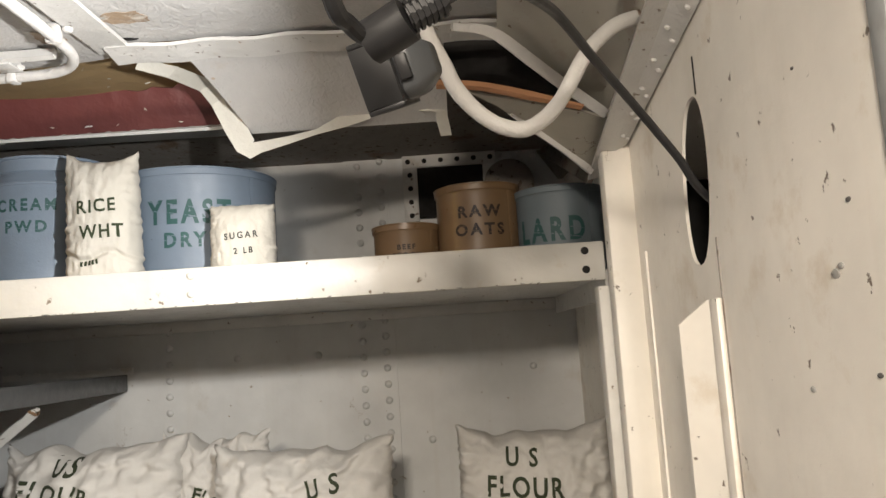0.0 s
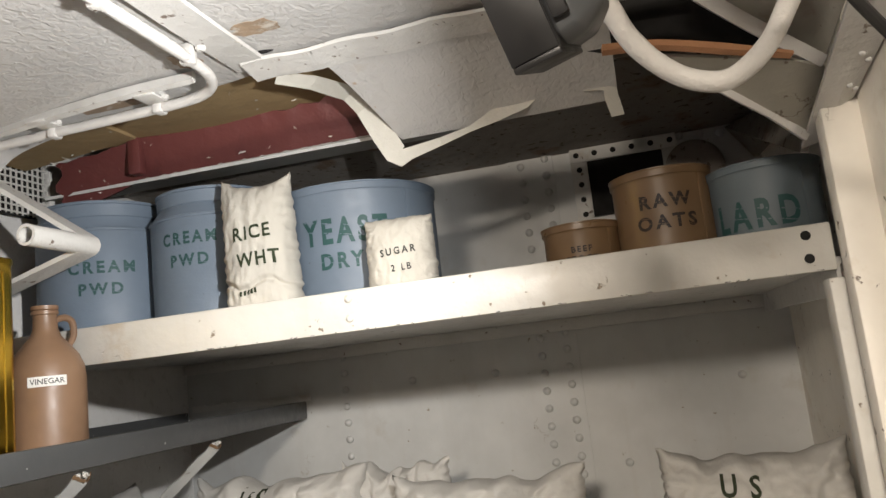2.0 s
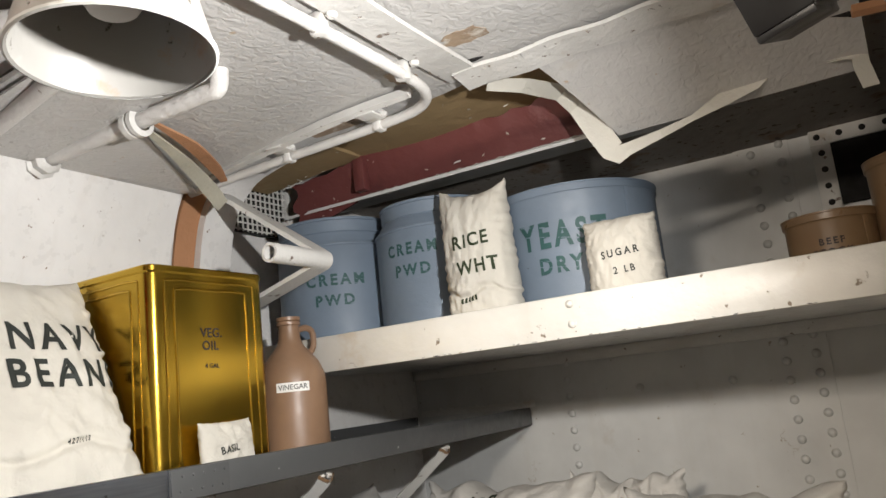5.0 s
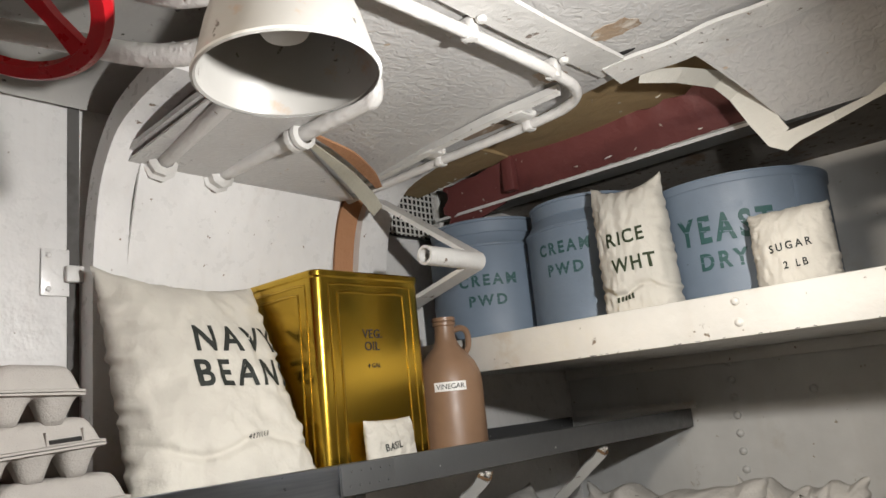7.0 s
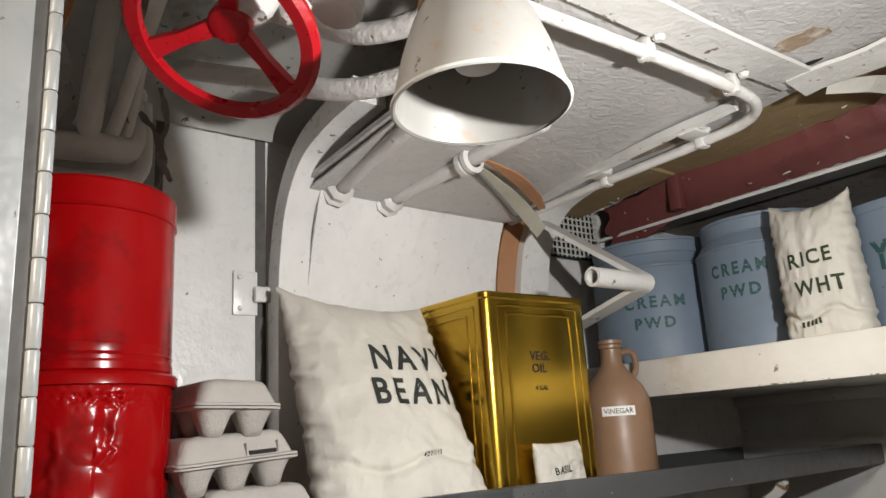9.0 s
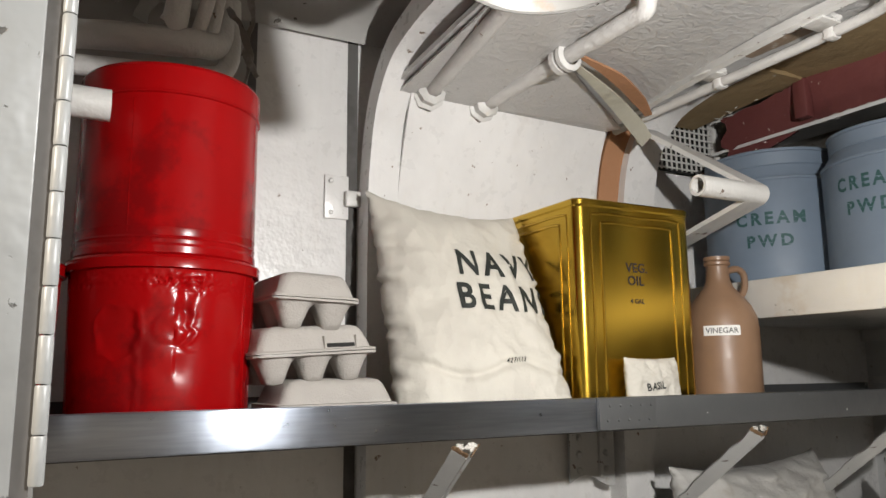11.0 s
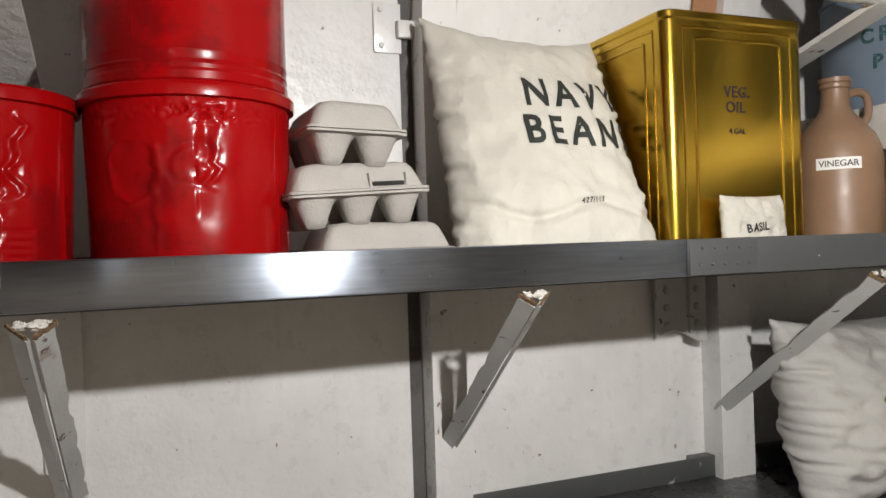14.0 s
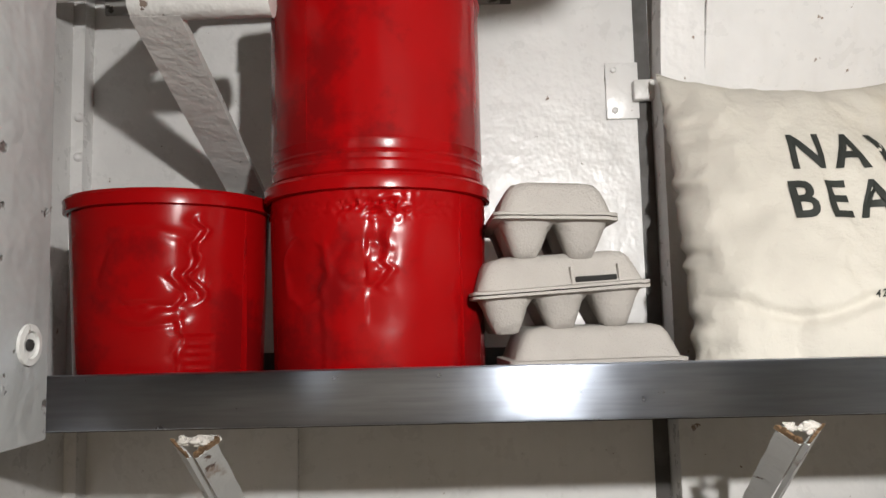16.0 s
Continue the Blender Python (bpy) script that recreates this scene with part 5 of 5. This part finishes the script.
def dented_can(at, r, h, label, dents, bowls=(), rings=(), creases=(), crimps=(), crinkle=0.0, crinkle_at=0.0, seam=0.87, seed=0, taper=0.005):
    """dents: soft hollows; bowls: round pressed hollows; rings: oval pressed lines; creases: torn folds; crimps: ribbed patches."""
    c = thing("red_can", at, label, "can", "red cans on the long shelf")
    bm = bmesh.new()
    nu, nv = 300, 130

    def away(a, b):
        return (a - b + math.pi) % (2 * math.pi) - math.pi

    grid = []
    for j in range(nv + 1):
        z = h * j / nv
        row = []
        for i in range(nu):
            a = 2 * math.pi * i / nu
            rr = r - taper * (1 - j / nv)
            for da, dz, wa, wz, depth, rough in dents:
                k = math.exp(-((away(a, da) / wa) ** 2) - ((z - dz) / wz) ** 2)
                if k > 0.004:
                    rr -= k * depth * (1 + rough * noise.noise((a * 5.5 + seed, z * 40, seed)))
            for da, dz, wa, wz, depth in bowls:
                d = math.hypot(away(a, da) / wa, (z - dz) / wz) + 0.22 * noise.noise((a * 8, z * 55, seed))
                if d < 1.3:
                    rr -= depth * max(0.0, 1 - d ** 4) if d < 1 else 0.0
                    rr += 0.25 * depth * math.exp(-((d - 1.08) / 0.09) ** 2)
            for da, dz, wa, wz, depth, breadth in rings:
                d = math.hypot(away(a, da) / wa, (z - dz) / wz) + 0.14 * noise.noise((a * 6, z * 45, seed + 8))
                rr -= depth * math.exp(-((d - 1) / breadth) ** 2)
                rr += 0.5 * depth * max(0.0, 1 - d)
            for ca, z0, z1, deep, sway in creases:
                if z0 < z < z1:
                    line = ca + sway * noise.noise((z * 55, seed, 1.0)) + 0.4 * sway * noise.noise((z * 150, seed, 2.0))
                    off = away(a, line)
                    fade = min(1.0, (z - z0) / 0.012, (z1 - z) / 0.012)
                    rr += fade * deep * (math.exp(-(off / 0.035) ** 2) - 0.9 * math.exp(-((off + 0.06) / 0.05) ** 2))
            for da, z0, z1, wa, deep in crimps:
                if z0 < z < z1 and abs(away(a, da)) < wa:
                    rr += deep * math.sin((z - z0) * 900 + 3 * away(a, da)) * min(1.0, (z - z0) / 0.006, (z1 - z) / 0.006) * (1 - abs(away(a, da)) / wa) - 0.0008
            if crinkle:
                k = math.exp(-((z - h + 0.026) / 0.010) ** 2) * (0.25 + math.exp(-(away(a, crinkle_at) / 0.35) ** 2))
                rr -= k * crinkle * abs(noise.noise((a * 20, z * 130, seed)))
            if j in (4, 5):
                rr -= 0.0006
            row.append(bm.verts.new((rr * math.cos(a), rr * math.sin(a), z)))
        grid.append(row)
    for p, q in zip(grid, grid[1:]):
        for i in range(nu):
            bm.faces.new((p[i], p[(i + 1) % nu], q[(i + 1) % nu], q[i]))
    bm.faces.new(grid[0])
    bm.faces.new(grid[-1])
    part("body", bm, M["red"], c, smooth=50)
    part("lid", lathe([(r + 0.001, h - 0.013), (r + 0.0045, h - 0.012), (r + 0.0045, h - 0.004), (r + 0.0052, h - 0.002), (r + 0.003, h + 0.001), (r - 0.004, h + 0.001), (r - 0.006, h - 0.003), (0, h - 0.003)], 72), M["red"], c, smooth=20)
    part("seam", box(r - 0.012, r + 0.0002, -0.0006, 0.0006, 0.010, h - 0.014, bevel=0.0003), M["red"], c).matrix_local = pose(0, 0, 0, 0, 0, math.degrees(seam))
    return c


LW = 1.475
dented_can((-0.925, 0.428, LW), 0.1015, 0.196, "dented glossy red painted can under another one",
           [(0.02, 0.118, 0.22, 0.040, 0.0022, 1.2), (0.12, 0.160, 0.16, 0.022, 0.0015, 1.5), (0.10, 0.012, 0.12, 0.010, 0.0025, 1.2), (0.02, 0.075, 0.20, 0.012, 0.0014, 0.4), (-0.35, 0.06, 0.10, 0.05, 0.0012, 0.5)],
           [(-0.60, 0.117, 0.24, 0.028, 0.0024)], [(-0.04, 0.122, 0.22, 0.020, 0.0007, 0.22)], [(0.16, 0.095, 0.150, 0.0016, 0.10), (-0.38, 0.02, 0.15, 0.0009, 0.05)], crinkle=0.0075, crinkle_at=0.1, seam=0.87, seed=2)
dented_can((-0.925, 0.231, LW), 0.0905, 0.190, "dented glossy red painted can with torn creases",
           [(0.52, 0.125, 0.10, 0.030, 0.0022, 0.5), (0.16, 0.115, 0.36, 0.030, 0.0012, 0.3), (0.58, 0.015, 0.10, 0.010, 0.0018, 0.8), (0.75, 0.115, 0.05, 0.014, 0.0012, 1.5)],
           [], [(0.10, 0.122, 0.48, 0.034, 0.0012, 0.13), (0.08, 0.084, 0.42, 0.009, 0.0010, 0.30)], [(0.60, 0.090, 0.172, 0.0022, 0.11), (0.42, 0.085, 0.125, 0.0012, 0.10), (0.44, 0.012, 0.090, 0.0010, 0.06)],
           [(0.60, 0.022, 0.066, 0.17, 0.0006)], seam=1.12, seed=7, taper=0.008)
top_can = thing("red_can", (-0.925, 0.428, LW + 0.1972), "smooth glossy red painted can stacked on another one", "can", "red cans on the long shelf")
part("body", lathe([(0, 0), (0.098, 0), (0.1005, 0.003), (0.1005, 0.010), (0.0995, 0.013), (0.0995, 0.017), (0.1003, 0.019), (0.0995, 0.021), (0.0995, 0.028), (0.1000, 0.030), (0.0995, 0.032), (0.0995, 0.185), (0.097, 0.19), (0, 0.19)], 96), M["red"], top_can, smooth=18)
part("lid", lathe([(0.0995, 0.176), (0.1020, 0.177), (0.1020, 0.1785), (0.1012, 0.180), (0.1012, 0.207), (0.099, 0.211), (0.094, 0.211), (0.092, 0.208), (0, 0.208)], 96), M["red"], top_can, smooth=20)
part("seam", box(0.095, 0.0998, -0.0006, 0.0006, 0.024, 0.174, bevel=0.0003), M["red"], top_can).matrix_local = pose(0, 0, 0, 0, 0, math.degrees(-0.55))


# ---- sacks ----
def sack_mesh(w, h, d, seed, lean=0.0, ears=1.0, wrinkle=1.0, slump=0.3, crease=None, pucker=0.0, shear=0.0, ragged=0.0, slope=0.0):
    """A filled bag standing up: x is depth (front at +x), y width, z height."""
    bm = bmesh.new()
    nu, nv = 52, 110
    front, back = [], []
    for side, store in ((1, front), (-1, back)):
        for j in range(nv + 1):
            v = j / nv
            row = []
            for i in range(nu + 1):
                u = i / nu
                if side < 0 and (i in (0, nu) or j in (0, nv)):
                    row.append(front[j][i])
                    continue
                s, t = 2 * u - 1, 2 * v - 1
                fat = ((1 - abs(s) ** 2.6) * (1 - abs(t) ** 3.0)) ** 0.5
                yy = s * w / 2 * (1 + slump * 0.18 * (0.5 - v) - 0.08 * ears * (1 - abs(t) ** 4) * 0.6)
                zz = h * v + 0.05 * h * ears * (abs(s) ** 3) * max(0, t) ** 3 - 0.035 * h * ears * (1 - s * s) * max(0, t) ** 4
                depth = d / 2 * fat * (1 + slump * (0.5 - v))
                q = Vector((s * 3 + seed, v * 4, side))
                n1 = noise.noise(q * 1.3) * 0.010 + noise.noise(Vector((s * 4 + v * 5 + seed, v * 9 - s * 5, seed))) * 0.006
                n2 = noise.noise(Vector((s * 5 + 2 * v, v * 15 + 3 * s, seed + 9))) * 0.0042 + noise.noise(Vector((s * 13, v * 16, seed + 5))) * 0.0024
                depth += wrinkle * (n1 + n2) * min(1, fat * 2.5) * (w / 0.25)
                if crease:
                    depth -= 0.012 * wrinkle * math.exp(-((v - crease - 0.03 * math.sin(5 * s)) / 0.018) ** 2) * min(1, fat * 2)
                if pucker:
                    wave = math.sin(v * 92 + 4 * noise.noise((v * 6, s, seed))) * max(0.0, 0.5 + 1.4 * noise.noise((v * 9, s * 3, seed + 2)))
                    depth += pucker * 0.7 * wave * abs(s) ** 5 * min(1, fat * 2.2)
                    yy += pucker * 0.45 * wave * abs(s) ** 8 * (1 if s > 0 else -1)
                edge = noise.noise(Vector((v * 9, s * 7, seed + 20))) * 0.004 * wrinkle
                if ragged:
                    zz += ragged * 1.4 * noise.noise((s * 3.1, seed, 4)) * max(0.0, t) ** 2
                    depth += ragged * 1.2 * (0.5 - abs(noise.noise((s * 6 + 2 * v, v * 5 - s, seed + 40)))) * min(1, fat * 2)
                yy += shear * zz
                zz *= 1 - slope * s * v
                row.append(bm.verts.new((side * depth - lean * zz, yy + edge, zz + edge * 0.5)))
            store.append(row)
    for g in (front, back):
        for j in range(nv):
            for i in range(nu):
                try:
                    bm.faces.new((g[j][i], g[j][i + 1], g[j + 1][i + 1], g[j + 1][i]))
                except ValueError:
                    pass
    return bm


def sack(name, at, w, h, d, turn, label, lines, ink, mat="cloth", seed=0, lean=0.0, category="sack", roll=0, spacing=1.2, **more):
    """lines: text, letter height, across, up, slant in degrees."""
    s = thing(name, at, label, category, "", turn=turn, tilt=(roll, 0))
    bm = sack_mesh(w, h, d, seed, lean, **more)
    from mathutils.bvhtree import BVHTree
    tree = BVHTree.FromBMesh(bm)
    marks = []
    for text, size, across, up, slant in lines:
        t = bars(int(text[1:]), size) if text[0] == "#" else letters(text, size, size * 0.035, spacing)
        bmesh.ops.scale(t, verts=t.verts, vec=(0.82, 1, 1))
        bmesh.ops.rotate(t, verts=t.verts, matrix=Matrix.Rotation(radians(slant), 3, "Z"))
        for v in list(t.verts):
            y, z = across + v.co.x, up + v.co.y
            hit = tree.ray_cast(Vector((1.0, y, z)), Vector((-1, 0, 0)))
            if hit[0] is None:
                bmesh.ops.delete(t, geom=[v], context="VERTS")
            else:
                v.co = (hit[0].x + 0.0014, y, z)
        marks.append(t)
    part("bag", bm, M[mat], s, smooth=80)
    for t in marks:
        part("lettering", t, M[ink], s, "printed lettering")
    return s


sack("navy_beans_sack", (-0.895, 0.850, LW + 0.002), 0.262, 0.33, 0.125, -6, "plump cotton sack of navy beans leaning on the wall", [("NAVY", 0.0375, 0.047, 0.210, -2), ("BEANS", 0.037, 0.047, 0.158, -2), ("427/113", 0.0065, 0.034, 0.084, 4)], "ink", seed=3, lean=0.50, ears=0.7, wrinkle=0.7, crease=0.23, slump=0.4, pucker=0.006, slope=0.045, spacing=1.36)
sack("basil_bag", (-0.857, 1.112, LW + 0.001), 0.112, 0.090, 0.030, 4, "small cotton bag of basil leaning on the tin", [("BASIL", 0.0105, -0.008, 0.044, 6)], "ink", seed=5, lean=0.08, category="bag", ears=0.35, wrinkle=0.6)
sack("rice_bag", (-0.556, 1.43, S + 0.001), 0.132, 0.268, 0.108, -82, "tall cotton bag of white rice standing on the shelf", [("RICE", 0.023, -0.004, 0.158, 5), ("WHT", 0.023, 0.006, 0.112, 3), ("#5", 0.009, -0.012, 0.064, 8)], "ink_olive", seed=8, category="bag", ears=0.9, wrinkle=0.75, lean=0.05, pucker=0.004, crease=0.30, shear=-0.035, ragged=0.002)
sack("sugar_bag", (-0.313, 1.445, S + 0.001), 0.116, 0.164, 0.105, -82, "small cotton bag of sugar standing on the shelf", [("SUGAR", 0.0115, 0.002, 0.096, 4), ("2 LB", 0.0105, 0.006, 0.069, 3)], "ink", seed=11, category="bag", ears=0.05, spacing=1.5, wrinkle=0.6, pucker=0.003, ragged=0.003)
sack("flat_bag", (-0.165, 1.56, S + 0.001), 0.11, 0.052, 0.09, -88, "low slumped cotton bag lying on the shelf", [], "ink", seed=12, category="bag", ears=0.4, wrinkle=0.8)
B = 1.096
sack("flour_sack", (0.205, 1.72, B), 0.34, 0.256, 0.17, -92, "greyed cotton sack of flour against the bulkhead", [("U S", 0.034, -0.03, 0.190, -4), ("FLOUR", 0.037, -0.028, 0.132, -4)], "ink_green", "cloth_grey", seed=21, lean=0.15, ears=1.2, wrinkle=1.2, ragged=0.012, pucker=0.005)
sack("flour_sack", (-0.275, 1.66, B), 0.39, 0.252, 0.19, -90, "slumped greyed cotton sack of flour", [("U S", 0.034, 0.055, 0.168, 12), ("FLOUR", 0.036, 0.05, 0.11, 10)], "ink_green", "cloth_grey", seed=24, lean=0.2, ears=1.1, wrinkle=1.3, ragged=0.016, pucker=0.005)
sack("flour_sack", (-0.74, 1.72, B), 0.40, 0.272, 0.18, -86, "greyed cotton sack of flour under the grey shelf end", [("US", 0.034, -0.045, 0.222, -6), ("FLOUR", 0.037, -0.06, 0.170, -10)], "ink_green", "cloth_grey", seed=27, lean=0.25, ears=1.0, wrinkle=1.3, ragged=0.014, pucker=0.005)
sack("flour_sack", (-0.50, 1.80, B), 0.26, 0.272, 0.12, -96, "crumpled greyed cotton sack behind the others", [("US", 0.03, 0.05, 0.17, -24), ("FLOUR", 0.032, 0.03, 0.12, -24)], "ink_green", "cloth_grey", seed=30, lean=0.1, ears=1.0, wrinkle=1.5, ragged=0.018, pucker=0.006)
sack("salt_sack", (-0.955, 1.50, 1.114), 0.48, 0.262, 0.17, 8, "cotton sack of salt lying on the lower shelf", [("SALT", 0.040, -0.055, 0.128, 12), ("3", 0.038, -0.065, 0.075, 12)], "ink_lime", "cloth_grey", seed=33, lean=0.25, ears=1.0, wrinkle=0.9, pucker=0.006)

# ---- gold tin ----
tin = thing("oil_tin", (-0.9975, 1.1145, LW), "square gold lacquered four gallon tin with rounded edges", "tin")


def rounded_square(hw, rad, z, bm, seg=6):
    ring = []
    for cx, cy, a0 in ((1, 1, 0), (-1, 1, 90), (-1, -1, 180), (1, -1, 270)):
        for i in range(seg + 1):
            a = radians(a0 + 90 * i / seg)
            ring.append(bm.verts.new((cx * (hw - rad) + rad * math.cos(a), cy * (hw - rad) + rad * math.sin(a), z)))
    return ring


bm = bmesh.new()
levels = [(0.1155, 0.0), (0.1175, 0.002), (0.1175, 0.006), (0.1160, 0.009), (0.1160, 0.318), (0.1175, 0.321), (0.1175, 0.328), (0.1165, 0.330), (0.1145, 0.330), (0.1145, 0.324)]
rings = [rounded_square(hw, 0.016, z, bm) for hw, z in levels]
for a, b in zip(rings, rings[1:]):
    for i in range(len(a)):
        bm.faces.new((a[i], a[(i + 1) % len(a)], b[(i + 1) % len(b)], b[i]))
bm.faces.new(rings[0])
bm.faces.new(rings[-1])
part("body", bm, M["gold"], tin, smooth=17)


def bead(hw, z0, z1, r, at):
    pts = [(-hw, z0), (hw, z0), (hw, z1), (-hw, z1)]
    line = []
    for k in range(4):
        a, b = Vector((*pts[k], 0)), Vector((*pts[(k + 1) % 4], 0))
        for t in (0.06, 0.5, 0.94):
            p = a.lerp(b, t)
            line.append((at, p.x, p.y))
    return tube(line + [line[0]], r, 8, 4, closed=True)


for rot in (0, -90):
    for hw, z0, z1, r in ((0.072, 0.03, 0.295, 0.0026), (0.090, 0.018, 0.308, 0.0022)):
        p = part("pressed_bead", bead(hw, z0, z1, r, 0.1155), M["gold"], tin)
        p.matrix_local = pose(0, 0, 0, 0, 0, rot)
for text, size, z, dy in (("VEG.", 0.014, 0.222, -0.004), ("OIL", 0.014, 0.202, -0.007), ("4 GAL", 0.007, 0.174, -0.005)):
    t = letters(text, size, size * 0.02, 1.05)
    for v in t.verts:
        v.co = (0.1166, dy + v.co.x, z + v.co.y)
    part("lettering", t, M["ink_brown"], tin, "black printed lettering")

# ---- vinegar jug ----
jug = thing("vinegar_jug", (-0.905, 1.312, LW), "brown stoneware jug with a small loop handle and paper label", "jug")
part("body", lathe([(0, 0), (0.056, 0), (0.060, 0.004), (0.060, 0.14), (0.058, 0.158), (0.050, 0.178), (0.036, 0.196), (0.024, 0.210), (0.0195, 0.222), (0.0185, 0.240), (0.0185, 0.245),
                    (0.0215, 0.247), (0.0215, 0.252), (0.0195, 0.2535), (0.0215, 0.255), (0.0215, 0.261), (0.015, 0.262), (0.013, 0.245), (0, 0.243)], 56), M["jug"], jug)
part("handle", tube([(0.006, 0.016, 0.238), (0.010, 0.034, 0.242), (0.013, 0.046, 0.236), (0.014, 0.049, 0.222), (0.014, 0.046, 0.206), (0.012, 0.036, 0.192)], 0.0058, 10, 6), M["jug"], jug)
bm = bmesh.new()
for i in range(13):
    for z in (0.127, 0.143):
        a = radians(-47) + (i / 12 - 0.5) * 0.058 / 0.0608
        bm.verts.new((0.0608 * math.cos(a), 0.0608 * math.sin(a), z))
bm.verts.ensure_lookup_table()
for i in range(12):
    bm.faces.new([bm.verts[k] for k in (2 * i, 2 * i + 2, 2 * i + 3, 2 * i + 1)])
lab = part("label", bm, M["label"], jug, "white paper label")
part("lettering", wrap(letters("VINEGAR", 0.0085, 0.0001, 1.0), 0.0612, 0.131, radians(-47)), M["ink"], lab)


# ---- egg cartons ----
def carton(at, nx, ny, turn, label, tilt=(0, 0), latch_hole=False):
    c = thing("egg_carton", at, label, "egg carton", "stack of egg cartons", turn=turn, tilt=tilt)
    pitch = 0.0475
    w, l = nx * pitch, ny * pitch
    bm = bmesh.new()
    n = 10

    def cups(x, y):
        cx, cy = (x / pitch) % 1 - 0.5, (y / pitch) % 1 - 0.5
        k = (abs(cx) ** 3 + abs(cy) ** 3) ** (1 / 3)
        return 0.003 * (k / 0.27) ** 4 if k < 0.27 else 0.003 + min(1.0, (k - 0.27) / 0.2) ** 0.75 * 0.027

    g = []
    for i in range(nx * n + 1):
        row = []
        for j in range(ny * n + 1):
            x, y = i / n * pitch, j / n * pitch
            out = i in (0, nx * n) or j in (0, ny * n)
            z = cups(x, y)
            row.append(bm.verts.new((x - w / 2, y - l / 2, 0.034 if out else z)))
        g.append(row)
    for i in range(nx * n):
        for j in range(ny * n):
            bm.faces.new((g[i][j], g[i + 1][j], g[i + 1][j + 1], g[i][j + 1]))
    part("tray", bm, M["pulp"], c, smooth=60)

    def ring(hw, hl, z, bm, rad=0.012):
        out = []
        for cx, cy, a0 in ((1, 1, 0), (-1, 1, 90), (-1, -1, 180), (1, -1, 270)):
            for i in range(5):
                a = radians(a0 + 22.5 * i)
                out.append(bm.verts.new((cx * (hw - rad) + rad * math.cos(a), cy * (hl - rad) + rad * math.sin(a), z + 0.0012 * noise.noise((cx * 3 + z * 90, cy * 5 + i, at[1] * 9)))))
        return out

    def loft(levels):
        bm = bmesh.new()
        rings = [ring(w / 2 + dw, l / 2 + dw, z, bm) for dw, z in levels]
        for a, b in zip(rings, rings[1:]):
            for i in range(len(a)):
                bm.faces.new((a[i], a[(i + 1) % len(a)], b[(i + 1) % len(b)], b[i]))
        bm.faces.new(rings[-1])
        bm.faces.new(rings[0])
        return bm

    part("tray_flange", loft([(0.0, 0.031), (0.006, 0.032), (0.006, 0.0345), (0.0, 0.0345)]), M["pulp"], c)
    part("lid", loft([(0.0, 0.0355), (0.006, 0.0355), (0.006, 0.038), (0.001, 0.039), (-0.003, 0.050), (-0.007, 0.060), (-0.011, 0.0645), (-0.018, 0.0665), (-0.03, 0.067)]), M["pulp"], c, smooth=50)
    if latch_hole:
        part("latch_recess", box(w / 2 - 0.006, w / 2 + 0.0012, l * 0.08, l * 0.08 + 0.036, 0.040, 0.045, bevel=0.001), M["dark"], c, "dark latch slot")
        for dy in (-0.004, 0.037):
            part("latch_tab", box(w / 2 - 0.006, w / 2 + 0.002, l * 0.08 + dy, l * 0.08 + dy + 0.003, 0.038, 0.054, bevel=0.001), M["pulp"], c)
    return c


carton((-0.905, 0.617, LW), 2, 3, 4, "grey moulded pulp egg carton at the bottom of the stack")
carton((-0.900, 0.588, LW + 0.0625), 2, 3, 5, "grey moulded pulp egg carton in the middle of the stack", tilt=(3, 0), latch_hole=True)
carton((-0.915, 0.582, LW + 0.124), 3, 2, 2, "grey moulded pulp egg carton on top of the stack", tilt=(-2, 0))
